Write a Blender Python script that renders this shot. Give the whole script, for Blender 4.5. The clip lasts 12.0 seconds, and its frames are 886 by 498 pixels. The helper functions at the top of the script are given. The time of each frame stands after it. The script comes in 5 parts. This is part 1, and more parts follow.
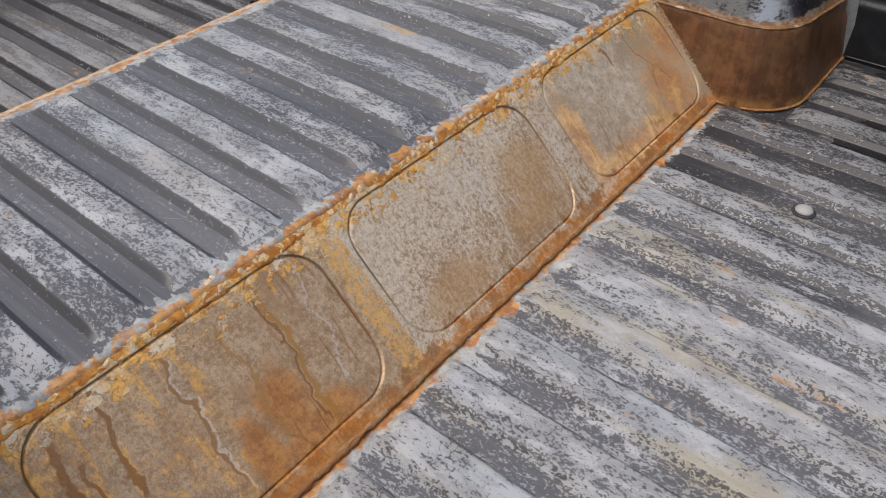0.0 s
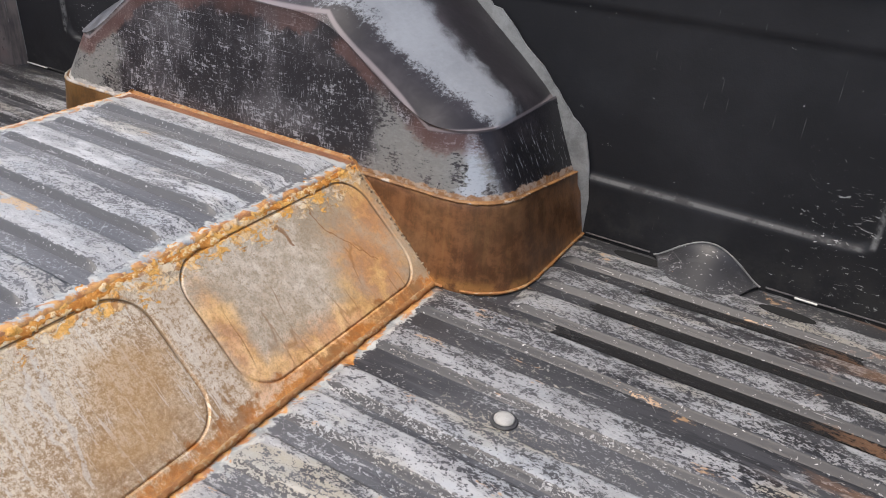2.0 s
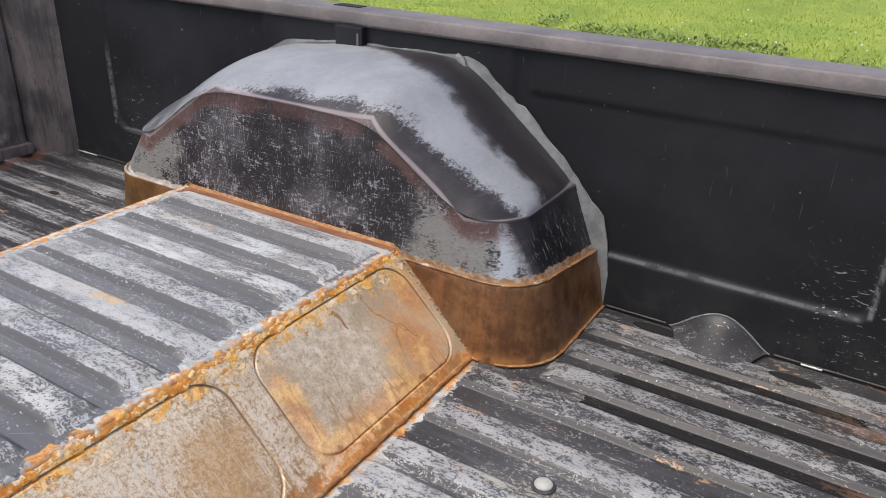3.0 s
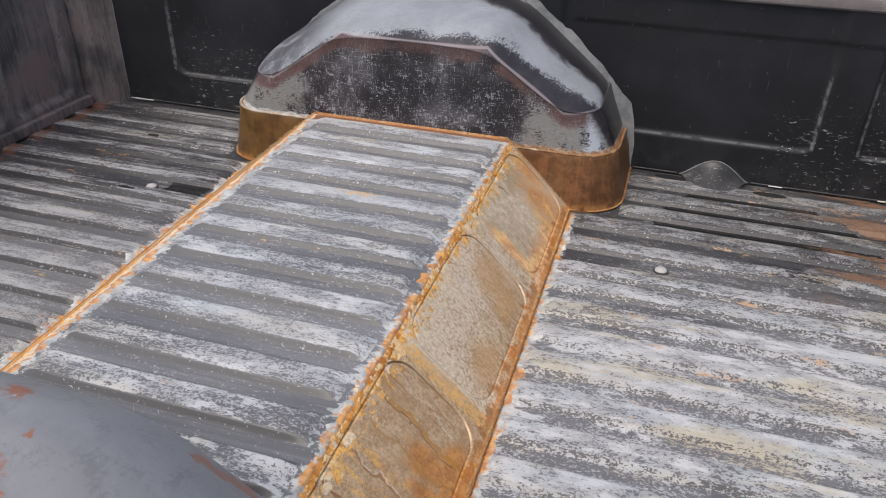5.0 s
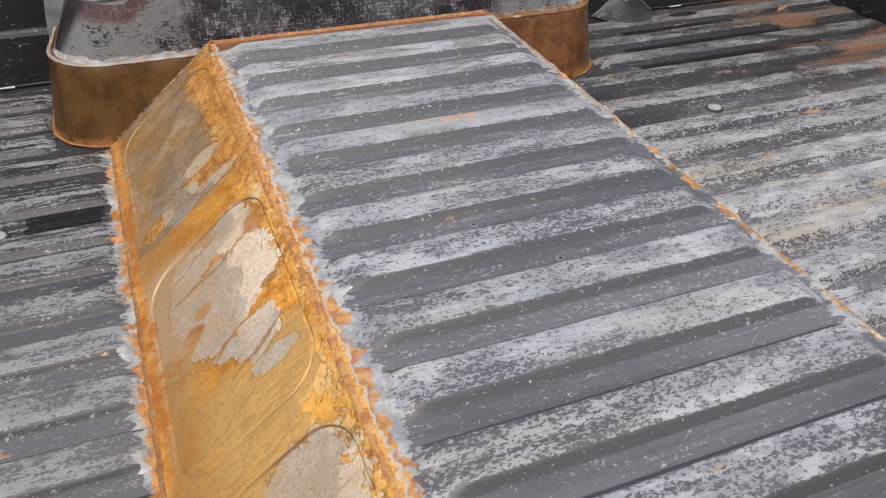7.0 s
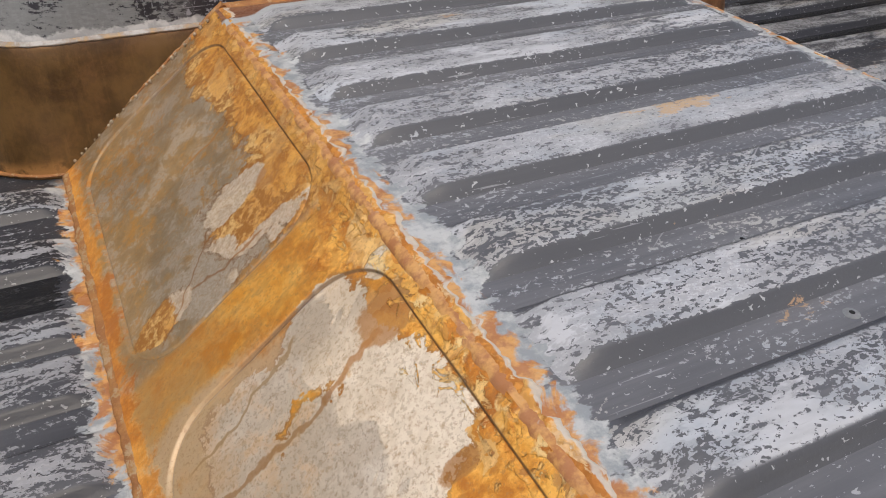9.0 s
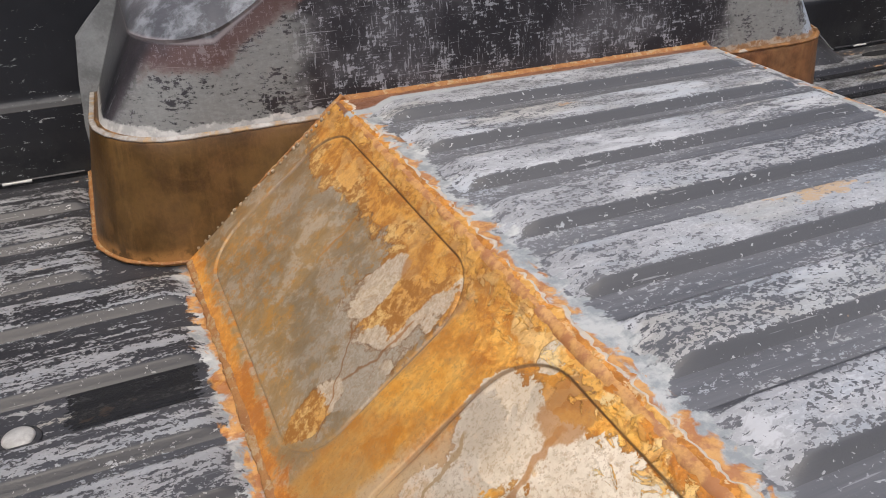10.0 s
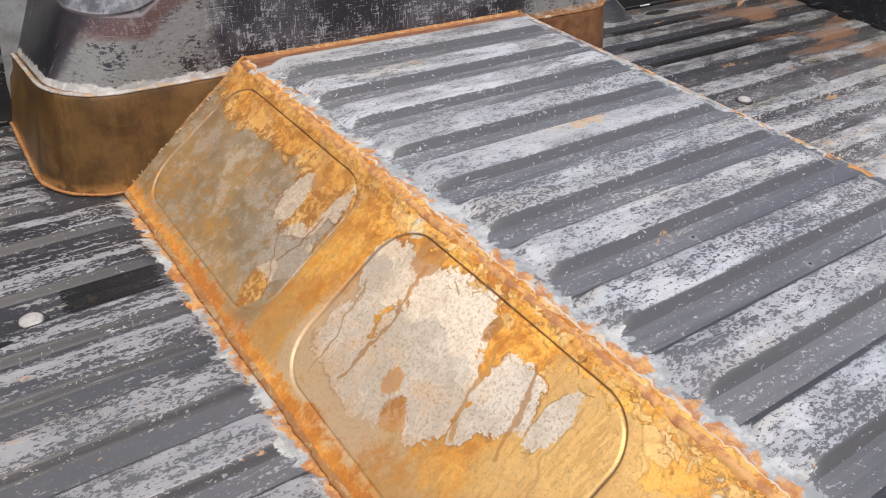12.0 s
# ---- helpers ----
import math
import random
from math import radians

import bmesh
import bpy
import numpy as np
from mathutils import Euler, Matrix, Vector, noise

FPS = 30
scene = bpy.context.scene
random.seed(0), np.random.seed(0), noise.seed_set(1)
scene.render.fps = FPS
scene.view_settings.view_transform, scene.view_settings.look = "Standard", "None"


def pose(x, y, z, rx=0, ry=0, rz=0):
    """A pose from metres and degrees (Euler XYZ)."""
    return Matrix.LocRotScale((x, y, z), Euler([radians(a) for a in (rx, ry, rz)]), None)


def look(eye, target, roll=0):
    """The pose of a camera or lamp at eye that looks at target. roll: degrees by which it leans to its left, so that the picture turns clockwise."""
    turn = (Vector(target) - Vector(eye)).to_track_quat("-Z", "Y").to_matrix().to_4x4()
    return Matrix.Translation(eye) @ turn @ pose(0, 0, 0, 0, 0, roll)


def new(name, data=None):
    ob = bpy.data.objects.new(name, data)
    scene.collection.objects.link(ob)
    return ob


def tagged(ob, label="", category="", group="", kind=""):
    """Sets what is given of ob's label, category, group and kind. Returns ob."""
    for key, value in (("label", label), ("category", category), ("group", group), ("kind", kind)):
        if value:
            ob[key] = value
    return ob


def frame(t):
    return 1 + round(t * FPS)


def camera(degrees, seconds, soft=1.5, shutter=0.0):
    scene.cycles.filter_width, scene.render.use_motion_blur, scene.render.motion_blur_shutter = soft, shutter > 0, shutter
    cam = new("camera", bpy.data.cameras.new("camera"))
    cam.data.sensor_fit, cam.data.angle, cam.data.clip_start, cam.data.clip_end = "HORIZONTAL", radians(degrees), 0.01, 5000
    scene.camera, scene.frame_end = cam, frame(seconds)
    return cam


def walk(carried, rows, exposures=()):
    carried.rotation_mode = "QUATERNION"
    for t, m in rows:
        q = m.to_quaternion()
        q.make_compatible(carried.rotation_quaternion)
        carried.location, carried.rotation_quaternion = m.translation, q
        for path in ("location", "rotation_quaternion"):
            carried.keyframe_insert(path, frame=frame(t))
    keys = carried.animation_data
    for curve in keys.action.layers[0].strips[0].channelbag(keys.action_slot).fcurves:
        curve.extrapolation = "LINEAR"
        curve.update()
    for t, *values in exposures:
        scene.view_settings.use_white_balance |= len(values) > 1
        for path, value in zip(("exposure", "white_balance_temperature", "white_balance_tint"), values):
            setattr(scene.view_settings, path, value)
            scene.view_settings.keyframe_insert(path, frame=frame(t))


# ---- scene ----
cam = camera(60.6, 12.0, 1.0)
PATH = [
    (0, (0.764, -1.166, 0.654), (-0.205, -0.015, -0.663), -1.0),
    (0.5, (0.718, -1.041, 0.678), (-0.153, 0.309, -0.514), 1.8),
    (1, (0.702, -0.936, 0.675), (-0.166, 0.535, -0.364), 2.0),
    (1.5, (0.789, -0.869, 0.621), (-0.077, 0.639, -0.368), 2.6),
    (2, (0.878, -0.834, 0.574), (0.006, 0.688, -0.386), 3.8),
    (2.5, (0.935, -0.821, 0.552), (0.052, 0.715, -0.378), 4.7),
    (3, (0.882, -0.931, 0.664), (-0.045, 0.63, -0.174), 2.2),
    (3.5, (0.818, -1.167, 0.801), (-0.113, 0.402, -0.02), 1.5),
    (3.7, (0.804, -1.253, 0.794), (-0.089, 0.302, -0.092), 1.0),
    (5.3, (0.409, -1.618, 0.829), (0.05, 0.05, -0.215), 1.2),
    (5.5, (0.278, -1.58, 0.794), (0.013, 0.096, -0.264), 1.0),
    (6, (-0.02, -1.442, 0.749), (-0.022, 0.221, -0.363), -0.1),
    (6.5, (-0.256, -1.379, 0.683), (0.139, 0.191, -0.492), 0.4),
    (6.7, (-0.302, -1.329, 0.661), (0.218, 0.199, -0.521), 1.0),
    (8.3, (-0.353, -0.837, 0.43), (0.34, 0.564, -0.819), 2.5),
    (8.5, (-0.354, -0.821, 0.42), (0.349, 0.585, -0.817), 2.2),
    (9, (-0.375, -0.795, 0.405), (0.351, 0.655, -0.766), 1.8),
    (9.5, (-0.403, -0.77, 0.408), (0.329, 0.756, -0.657), 0.8),
    (10, (-0.446, -0.757, 0.421), (0.229, 0.823, -0.603), -0.6),
    (10.5, (-0.513, -0.756, 0.418), (0.132, 0.851, -0.582), -0.9),
    (11, (-0.585, -0.761, 0.432), (0.062, 0.86, -0.543), -0.7),
    (11.5, (-0.609, -0.78, 0.444), (0.15, 0.814, -0.496), 0.8),
    (12, (-0.59, -0.963, 0.535), (0.385, 0.361, -0.604), 3.7),
]
EXPOSURES = [(0.0, 0.12), (0.6, 0.23), (1.0, 0.39), (2.5, 0.65), (3.5, 0.59), (5.5, 0.47), (6.5, 0.38), (8.5, 0.17), (9.5, 0.23), (10.5, 0.47), (11.0, 0.51), (12.0, 0.58)]
walk(cam, [(t, look(eye, target, roll)) for t, eye, target, roll in PATH], EXPOSURES)

# ---- light: bright overcast day ----
world = bpy.data.worlds.new("sky")
scene.world = world
world.use_nodes = True
wn = world.node_tree
sky = wn.nodes.new("ShaderNodeTexSky")
sky.sky_type, sky.sun_disc = "NISHITA", False
sky.sun_elevation, sky.sun_rotation = radians(62), radians(200)
sky.air_density, sky.dust_density, sky.ozone_density = 1.0, 4.0, 1.0
wn.links.new(sky.outputs[0], wn.nodes["Background"].inputs[0])
wn.nodes["Background"].inputs[1].default_value = 0.14
sun_data = bpy.data.lights.new("sun", "SUN")
sun_data.energy, sun_data.angle, sun_data.color = 1.15, radians(50), (1.0, 0.93, 0.83)
sun = new("sun", sun_data)
sun.matrix_world = look((-1.2, -2.2, 4.6), (0, -0.5, 0))


# ---- material helper ----
class Mat:
    """A small builder of node materials in world metres."""

    def __init__(self, name, rough=0.6, metal=0.0, spec=0.5):
        self.m = bpy.data.materials.new(name)
        self.m.use_nodes = True
        self.t = self.m.node_tree
        self.b = self.t.nodes["Principled BSDF"]
        self.b.inputs["Roughness"].default_value = rough
        self.b.inputs["Metallic"].default_value = metal
        self.b.inputs["Specular IOR Level"].default_value = spec
        self.geo = self.t.nodes.new("ShaderNodeNewGeometry")
        self.pos = self.geo.outputs["Position"]
        s = self.t.nodes.new("ShaderNodeSeparateXYZ")
        self.t.links.new(self.pos, s.inputs[0])
        self.x, self.y, self.z = s.outputs

    def put(self, socket, v):
        if isinstance(v, bpy.types.NodeSocket):
            self.t.links.new(v, socket)
        elif isinstance(v, tuple):
            socket.default_value = v if len(v) == len(socket.default_value) else (*v, 1.0)
        else:
            socket.default_value = v

    def op(self, kind, a, b=0.0, c=0.0):
        n = self.t.nodes.new("ShaderNodeMath")
        n.operation = kind
        for s, v in zip(n.inputs, (a, b, c)):
            self.put(s, v)
        return n.outputs[0]

    def add(self, *v):
        r = v[0]
        for w in v[1:]:
            r = self.op("ADD", r, w)
        return r

    def mul(self, *v):
        r = v[0]
        for w in v[1:]:
            r = self.op("MULTIPLY", r, w)
        return r

    def sub(self, a, b):
        return self.op("SUBTRACT", a, b)

    def top(self, a, b):
        return self.op("MAXIMUM", a, b)

    def low(self, a, b):
        return self.op("MINIMUM", a, b)

    def inv(self, a):
        return self.op("SUBTRACT", 1.0, a)

    def vec(self, sx, sy, sz, ox=0.0, oy=0.0, oz=0.0):
        n = self.t.nodes.new("ShaderNodeVectorMath")
        n.operation = "MULTIPLY_ADD"
        self.put(n.inputs[0], self.pos)
        n.inputs[1].default_value, n.inputs[2].default_value = (sx, sy, sz), (ox, oy, oz)
        return n.outputs[0]

    def noise(self, scale, vec=None, detail=5.0, rough=0.6, dist=0.0):
        n = self.t.nodes.new("ShaderNodeTexNoise")
        self.put(n.inputs["Vector"], vec or self.pos)
        n.inputs["Scale"].default_value, n.inputs["Detail"].default_value = scale, detail
        n.inputs["Roughness"].default_value, n.inputs["Distortion"].default_value = rough, dist
        return n.outputs["Fac"]

    def cracks(self, scale, vec=None, width=0.05):
        n = self.t.nodes.new("ShaderNodeTexVoronoi")
        n.feature = "DISTANCE_TO_EDGE"
        self.put(n.inputs["Vector"], vec or self.pos)
        n.inputs["Scale"].default_value = scale
        return self.inv(self.step(n.outputs["Distance"], 0.0, width))

    def cellrand(self, scale, vec=None):
        """A random value for each irregular cell, and the distance from its rim."""
        out = []
        for feature in ("F1", "DISTANCE_TO_EDGE"):
            n = self.t.nodes.new("ShaderNodeTexVoronoi")
            n.feature = feature
            self.put(n.inputs["Vector"], vec or self.pos)
            n.inputs["Scale"].default_value = scale
            out.append(n)
        s = self.t.nodes.new("ShaderNodeSeparateColor")
        self.t.links.new(out[0].outputs["Color"], s.inputs[0])
        return s.outputs[0], out[1].outputs["Distance"]

    def blobs(self, spots, rough):
        """A mask of ragged patches at (y, z, half width, half height); rough shifts their rims."""
        best = None
        for y, z, ry, rz in spots:
            a = self.mul(self.sub(self.y, y), 1 / ry)
            c = self.mul(self.sub(self.z, z), 1 / rz)
            d = self.sub(1.0, self.op("SQRT", self.add(self.mul(a, a), self.mul(c, c))))
            best = d if best is None else self.top(best, d)
        return self.add(best, rough)

    def facing(self):
        """The x, y and z of the surface's normal."""
        s = self.t.nodes.new("ShaderNodeSeparateXYZ")
        self.t.links.new(self.geo.outputs["Normal"], s.inputs[0])
        return s.outputs

    def rrect(self, u, v, u0, u1, v0, v1, r):
        """Signed distance to a rounded rectangle."""
        du = self.sub(self.op("ABSOLUTE", self.sub(u, (u0 + u1) / 2)), (u1 - u0) / 2 - r)
        dv = self.sub(self.op("ABSOLUTE", self.sub(v, (v0 + v1) / 2)), (v1 - v0) / 2 - r)
        a, b = self.top(du, 0.0), self.top(dv, 0.0)
        out = self.op("SQRT", self.add(self.mul(a, a), self.mul(b, b)))
        return self.sub(self.add(out, self.low(self.top(du, dv), 0.0)), r)

    def run_line(self, y0, z0, y1, z1, width, shift):
        """A thin line down the slope from (y0, z0) to (y1, z1), wandering by shift."""
        t = self.mul(self.sub(z0, self.z), 1 / (z0 - z1))
        d = self.op("ABSOLUTE", self.sub(self.add(self.y, shift), self.add(y0, self.mul(t, y1 - y0))))
        return self.mul(self.inv(self.step(d, width * 0.5, width)), self.step(t, -0.03, 0.03), self.inv(self.step(t, 0.97, 1.03)))

    def lines(self, down, across):
        """Thin wandering lines that run down the slope."""
        return self.cracks(1.0, self.warp(0.6, 1.2, self.vec(down, across, down)), 0.04)

    def warp(self, amount, scale, base=None):
        n = self.t.nodes.new("ShaderNodeTexNoise")
        self.put(n.inputs["Vector"], base or self.pos)
        n.inputs["Scale"].default_value, n.inputs["Detail"].default_value = scale, 4.0
        v = self.t.nodes.new("ShaderNodeVectorMath")
        v.operation = "MULTIPLY_ADD"
        self.put(v.inputs[0], n.outputs["Color"])
        v.inputs[1].default_value = (amount,) * 3
        self.put(v.inputs[2], base or self.pos)
        return v.outputs[0]

    def step(self, v, lo, hi):
        n = self.t.nodes.new("ShaderNodeMapRange")
        n.interpolation_type = "SMOOTHSTEP"
        self.put(n.inputs["Value"], v)
        self.put(n.inputs["From Min"], lo)
        self.put(n.inputs["From Max"], hi)
        return n.outputs[0]

    def mix(self, fac, a, b):
        n = self.t.nodes.new("ShaderNodeMix")
        n.data_type = "RGBA"
        self.put(n.inputs[0], fac)
        self.put(n.inputs[6], a)
        self.put(n.inputs[7], b)
        return n.outputs[2]

    def lerp(self, fac, a, b):
        n = self.t.nodes.new("ShaderNodeMix")
        self.put(n.inputs[0], fac)
        self.put(n.inputs[2], a)
        self.put(n.inputs[3], b)
        return n.outputs[0]

    def done(self, color, rough=None, height=None, depth=0.001, metal=None):
        self.put(self.b.inputs["Base Color"], color)
        if rough is not None:
            self.put(self.b.inputs["Roughness"], rough)
        if metal is not None:
            self.put(self.b.inputs["Metallic"], metal)
        if height is not None:
            n = self.t.nodes.new("ShaderNodeBump")
            n.inputs["Distance"].default_value = depth
            n.inputs["Strength"].default_value = 1.0
            self.put(n.inputs["Height"], height)
            self.t.links.new(n.outputs[0], self.b.inputs["Normal"])
        return self.m


# ---- sizes of the bed ----
TOP, PITCH, RIB, RISE = 0.152, 0.084, 0.043, 0.009
WALL, NEAR_WALL, NEAR_FACE = 0.270, -1.455, -1.185
BACK, FRONT = -1.075, 1.28
EDGE_R, FOOT_R, EDGE_L, FOOT_L = 0.238, 0.400, -0.240, -0.424
LIP = 0.132


def edge(s, y):
    """Where the cover's upper edge lies."""
    return EDGE_R if s > 0 else EDGE_L - 0.022 * y


def foot(s, y):
    return FOOT_R if s > 0 else FOOT_L - 0.030 * y


def bed_paint(name, raised, hump):
    """Worn dark bed paint: flaked to grey primer on the ribs, and bare ground metal along the welds."""
    m = Mat(name, 0.5, 0.0, 0.45)
    grain = m.noise(1.0, m.vec(230, 340, 340), 3, 0.68, 0.5)
    fleck = m.noise(1.0, m.vec(85, 165, 165, 3.0), 4, 0.7, 0.6)
    patch = m.noise(1.0, m.vec(17, 48, 48, 3.0), 4, 0.62)
    streak = m.noise(1.0, m.vec(4, 130, 130), 4, 0.6)
    blotch = m.noise(1.0, m.vec(2.6, 7, 7, 7.0), 4, 0.55)
    rag = m.noise(1.0, m.vec(34, 110, 110), 5, 0.75)
    nearby = m.step(m.add(m.mul(m.y, -1.0), m.mul(m.x, 0.12)), 0.06, 0.60)
    front = m.step(m.x, -0.3, 0.3)
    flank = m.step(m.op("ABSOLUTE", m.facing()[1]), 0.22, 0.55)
    score = m.add(m.mul(grain, 0.50), m.mul(fleck, 0.36), m.mul(patch, 0.24), m.mul(streak, 0.08), m.mul(m.sub(blotch, 0.5), 0.16))
    if hump:
        paint = m.mix(m.step(m.add(m.mul(blotch, 0.6), m.mul(streak, 0.4)), 0.38, 0.64), (0.108, 0.108, 0.112), (0.182, 0.181, 0.185))
        limit = m.add(0.566 if raised else 0.650, m.mul(m.inv(m.step(m.y, -0.95, -0.45)), 0.022 if raised else 0.03))
    else:
        paint = m.mix(m.step(m.add(blotch, m.mul(nearby, 0.25)), 0.4, 0.72), m.mix(m.mul(nearby, m.inv(front)), (0.026, 0.026, 0.029), (0.085, 0.085, 0.088)), m.mix(nearby, m.mix(front, (0.055, 0.055, 0.06), (0.052, 0.053, 0.057)), m.mix(front, (0.14, 0.14, 0.143), (0.13, 0.13, 0.135))))
        limit = m.sub(m.add(m.sub(0.600 if raised else 0.682, m.mul(m.inv(front), m.sub(streak, 0.49), m.lerp(nearby, 0.42, 0.12))), 0.0), m.mul(nearby, m.lerp(front, 0.015, 0.058 if raised else 0.070)))
        grey = m.mul(m.step(m.noise(1.0, m.vec(6, 60, 60, 2.0), 4), 0.47, 0.56), m.top(nearby, front))
        paint = m.mix(m.mul(grey, 0.7), paint, m.mix(nearby, (0.055, 0.055, 0.06), (0.15, 0.15, 0.158)))
    # rib flanks: unscraped paint, with their weaker light mixed in as darker colour
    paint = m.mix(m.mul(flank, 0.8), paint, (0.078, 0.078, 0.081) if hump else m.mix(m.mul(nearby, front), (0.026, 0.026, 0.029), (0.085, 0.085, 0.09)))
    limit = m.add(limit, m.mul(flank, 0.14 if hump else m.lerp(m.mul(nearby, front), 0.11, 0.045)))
    bare = m.step(m.sub(score, limit), -0.003, 0.003)
    # primer rubbed clean and smooth in larger patches
    rubbed = m.mul(m.step(m.add(m.mul(patch, 0.55), m.mul(m.noise(1.0, m.vec(5, 16, 16, 13.0), 4), 0.5), m.mul(fleck, 0.12)), (0.632 if hump else 0.615) if raised else 0.655, (0.650 if hump else 0.63) if raised else 0.67), m.mul(m.inv(flank), 1.0 if raised or not hump else 0.0))
    if not hump:
        rubbed = m.mul(rubbed, m.lerp(nearby, 0.25, 1.0), m.lerp(front, 0.08, 1.0))
    rubbed = m.mul(rubbed, m.step(m.add(m.mul(grain, 0.6), m.mul(fleck, 0.4)), 0.440, 0.448))
    bare = m.top(bare, rubbed)
    tone = m.mix(m.step(patch, 0.3, 0.7), (0.36, 0.364, 0.366), (0.52, 0.525, 0.53))
    tone = m.mix(m.mul(m.step(grain, 0.40, 0.56), m.inv(rubbed), 0.4), tone, (0.24, 0.24, 0.245))
    tan = m.step(m.noise(1.0, m.vec(3.4, 15, 15, 1.7), 4), 0.52, 0.63)
    tone = m.mix(m.mul(tan, 0.25 if hump else 0.6 if raised else 0.7), tone, (0.43, 0.375, 0.25))
    blue = m.step(m.noise(1.0, m.vec(5, 13, 13, 11.0), 4), 0.49, 0.62)
    tone = m.mix(m.mul(blue, 0.32), tone, (0.37, 0.425, 0.47))
    if not hump:
        tone = m.mix(m.mul(m.inv(nearby), front, 0.5), tone, (0.19, 0.19, 0.192))
        tone = m.mix(m.mul(m.inv(front), 0.55), tone, (0.25, 0.25, 0.252))
    color = m.mix(bare, paint, tone)
    chips = m.step(m.noise(1.0, m.vec(190, 260, 260, 5.0), 2, 0.5, 0.6), m.lerp(flank, 0.69 if hump else 0.715, 0.69), m.lerp(flank, 0.705 if hump else 0.73, 0.705))
    color = m.mix(m.mul(chips, 0.85 if hump else m.lerp(front, 0.4, 0.8)), color, (0.46, 0.46, 0.455))
    scratch = m.step(m.noise(1.0, m.vec(14, 420, 420, 8.0), 2), 0.7, 0.73)
    color = m.mix(m.mul(scratch, 0.5 if hump else m.lerp(front, 0.2, 0.5)), color, (0.4, 0.4, 0.4))
    for turn, seed in ((0.9, 1.0), (-0.6, 5.0)):
        across = m.t.nodes.new("ShaderNodeVectorRotate")
        across.rotation_type, across.inputs["Angle"].default_value = "Z_AXIS", turn
        m.put(across.inputs["Vector"], m.vec(1, 1, 1, seed))
        stretch = m.t.nodes.new("ShaderNodeMapping")
        stretch.inputs["Scale"].default_value = (9, 380, 9)
        m.put(stretch.inputs["Vector"], across.outputs[0])
        thin = m.step(m.noise(1.0, stretch.outputs[0], 2, 0.5), 0.735, 0.75)
        color = m.mix(m.mul(thin, m.inv(flank), 0.5), color, (0.42, 0.42, 0.42))
    rusty = m.step(m.add(m.mul(m.noise(1.0, m.vec(9, 26, 26, 4.2), 4, 0.6), 0.7), m.mul(fleck, 0.3)), 0.662 if hump else 0.625, 0.675 if hump else 0.65)
    color = m.mix(m.mul(rusty, 0.75), color, m.mix(grain, (0.40, 0.22, 0.10), (0.56, 0.38, 0.22)))
    black = 0.0
    if hump:
        left = m.add(m.x, m.add(0.240, m.mul(m.y, 0.022)))
        gap = m.low(m.sub(EDGE_R, m.x), m.sub(left, 0.014))
        rusted_gap = m.low(m.add(left, 0.004), m.add(m.sub(EDGE_R, m.x), 0.016))
        orange_spot = m.mul(m.step(m.add(m.noise(1.0, m.vec(60, 150, 150, 2.0), 4), m.mul(m.sub(1.0, m.op("SQRT", m.add(m.mul(m.sub(m.x, 0.035), m.sub(m.x, 0.035), 420.0), m.mul(m.add(m.y, 0.383), m.add(m.y, 0.383), 5200.0)))), 0.32)), 0.57, 0.62), m.step(grain, 0.36, 0.5), 0.7)
        color = m.mix(orange_spot, color, (0.56, 0.36, 0.17))
    else:
        # black unscraped paint left in the channels
        if not raised:
            for x0, x1, y0, y1 in ((-0.572, -0.418, -0.25, -0.17), (0.63, 0.985, 0.125, 0.185), (0.585, 1.06, 0.04, 0.10), (0.56, 1.10, -0.05, 0.015)):
                inside = m.mul(m.step(m.x, x0, x0 + 0.05), m.inv(m.step(m.x, x1 - 0.05, x1)), m.step(m.y, y0, y0 + 0.004), m.inv(m.step(m.y, y1 - 0.004, y1)))
                inside = m.step(m.sub(inside, m.add(m.mul(rag, 0.75), m.mul(patch, 0.45), m.mul(m.sub(fleck, 0.5), 0.9))), -0.12, 0.0)
                black = m.top(black, inside)
                color = m.mix(m.mul(inside, 0.92), color, m.mix(streak, (0.008, 0.008, 0.0085), (0.028, 0.027, 0.026)))
        rear = m.sub(m.sub(-0.424, m.mul(m.y, 0.030)), m.x)
        gap = m.top(m.sub(m.x, FOOT_R), rear)
        rusted_gap = gap
        front_rust = m.mul(m.step(m.x, 0.85, 1.05), m.step(m.add(m.noise(1.0, m.vec(4, 12, 12, 6.1), 4), m.mul(m.sub(fleck, 0.5), 0.25)), 0.53, 0.58), m.step(m.y, -0.35, -0.15))
        rear_rust = m.mul(m.inv(m.step(m.add(m.x, m.mul(m.sub(fleck, 0.5), 0.06)), -1.045, -1.015)), m.step(m.noise(1.0, m.vec(14, 14, 14, 2.0), 4), 0.40, 0.52))
        color = m.mix(m.mul(rear_rust, 0.75), color, (0.17, 0.075, 0.05))
        color = m.mix(m.mul(front_rust, 0.7), color, m.mix(grain, (0.17, 0.085, 0.045), (0.33, 0.19, 0.11)))
    wide = m.noise(1.0, m.vec(2, 24, 24, 9), 3)
    teeth = m.noise(1.0, m.vec(60, 95, 95, 6.0), 4, 0.65)
    reach = m.sub(m.add(m.mul(teeth, 0.05), m.mul(wide, 0.06)), 0.052 if hump else 0.038)
    inside = m.inv(m.step(m.sub(gap, reach), -0.002, 0.0015))
    near_weld = m.inv(m.step(m.y, -0.05, -0.01))
    if not hump:
        inside = m.mul(inside, near_weld)
    clean = m.mix(m.step(m.noise(60, None, 5, 0.7), 0.38, 0.62), (0.31, 0.33, 0.33), (0.55, 0.555, 0.525))
    color = m.mix(m.mul(inside, 0.93), color, clean)
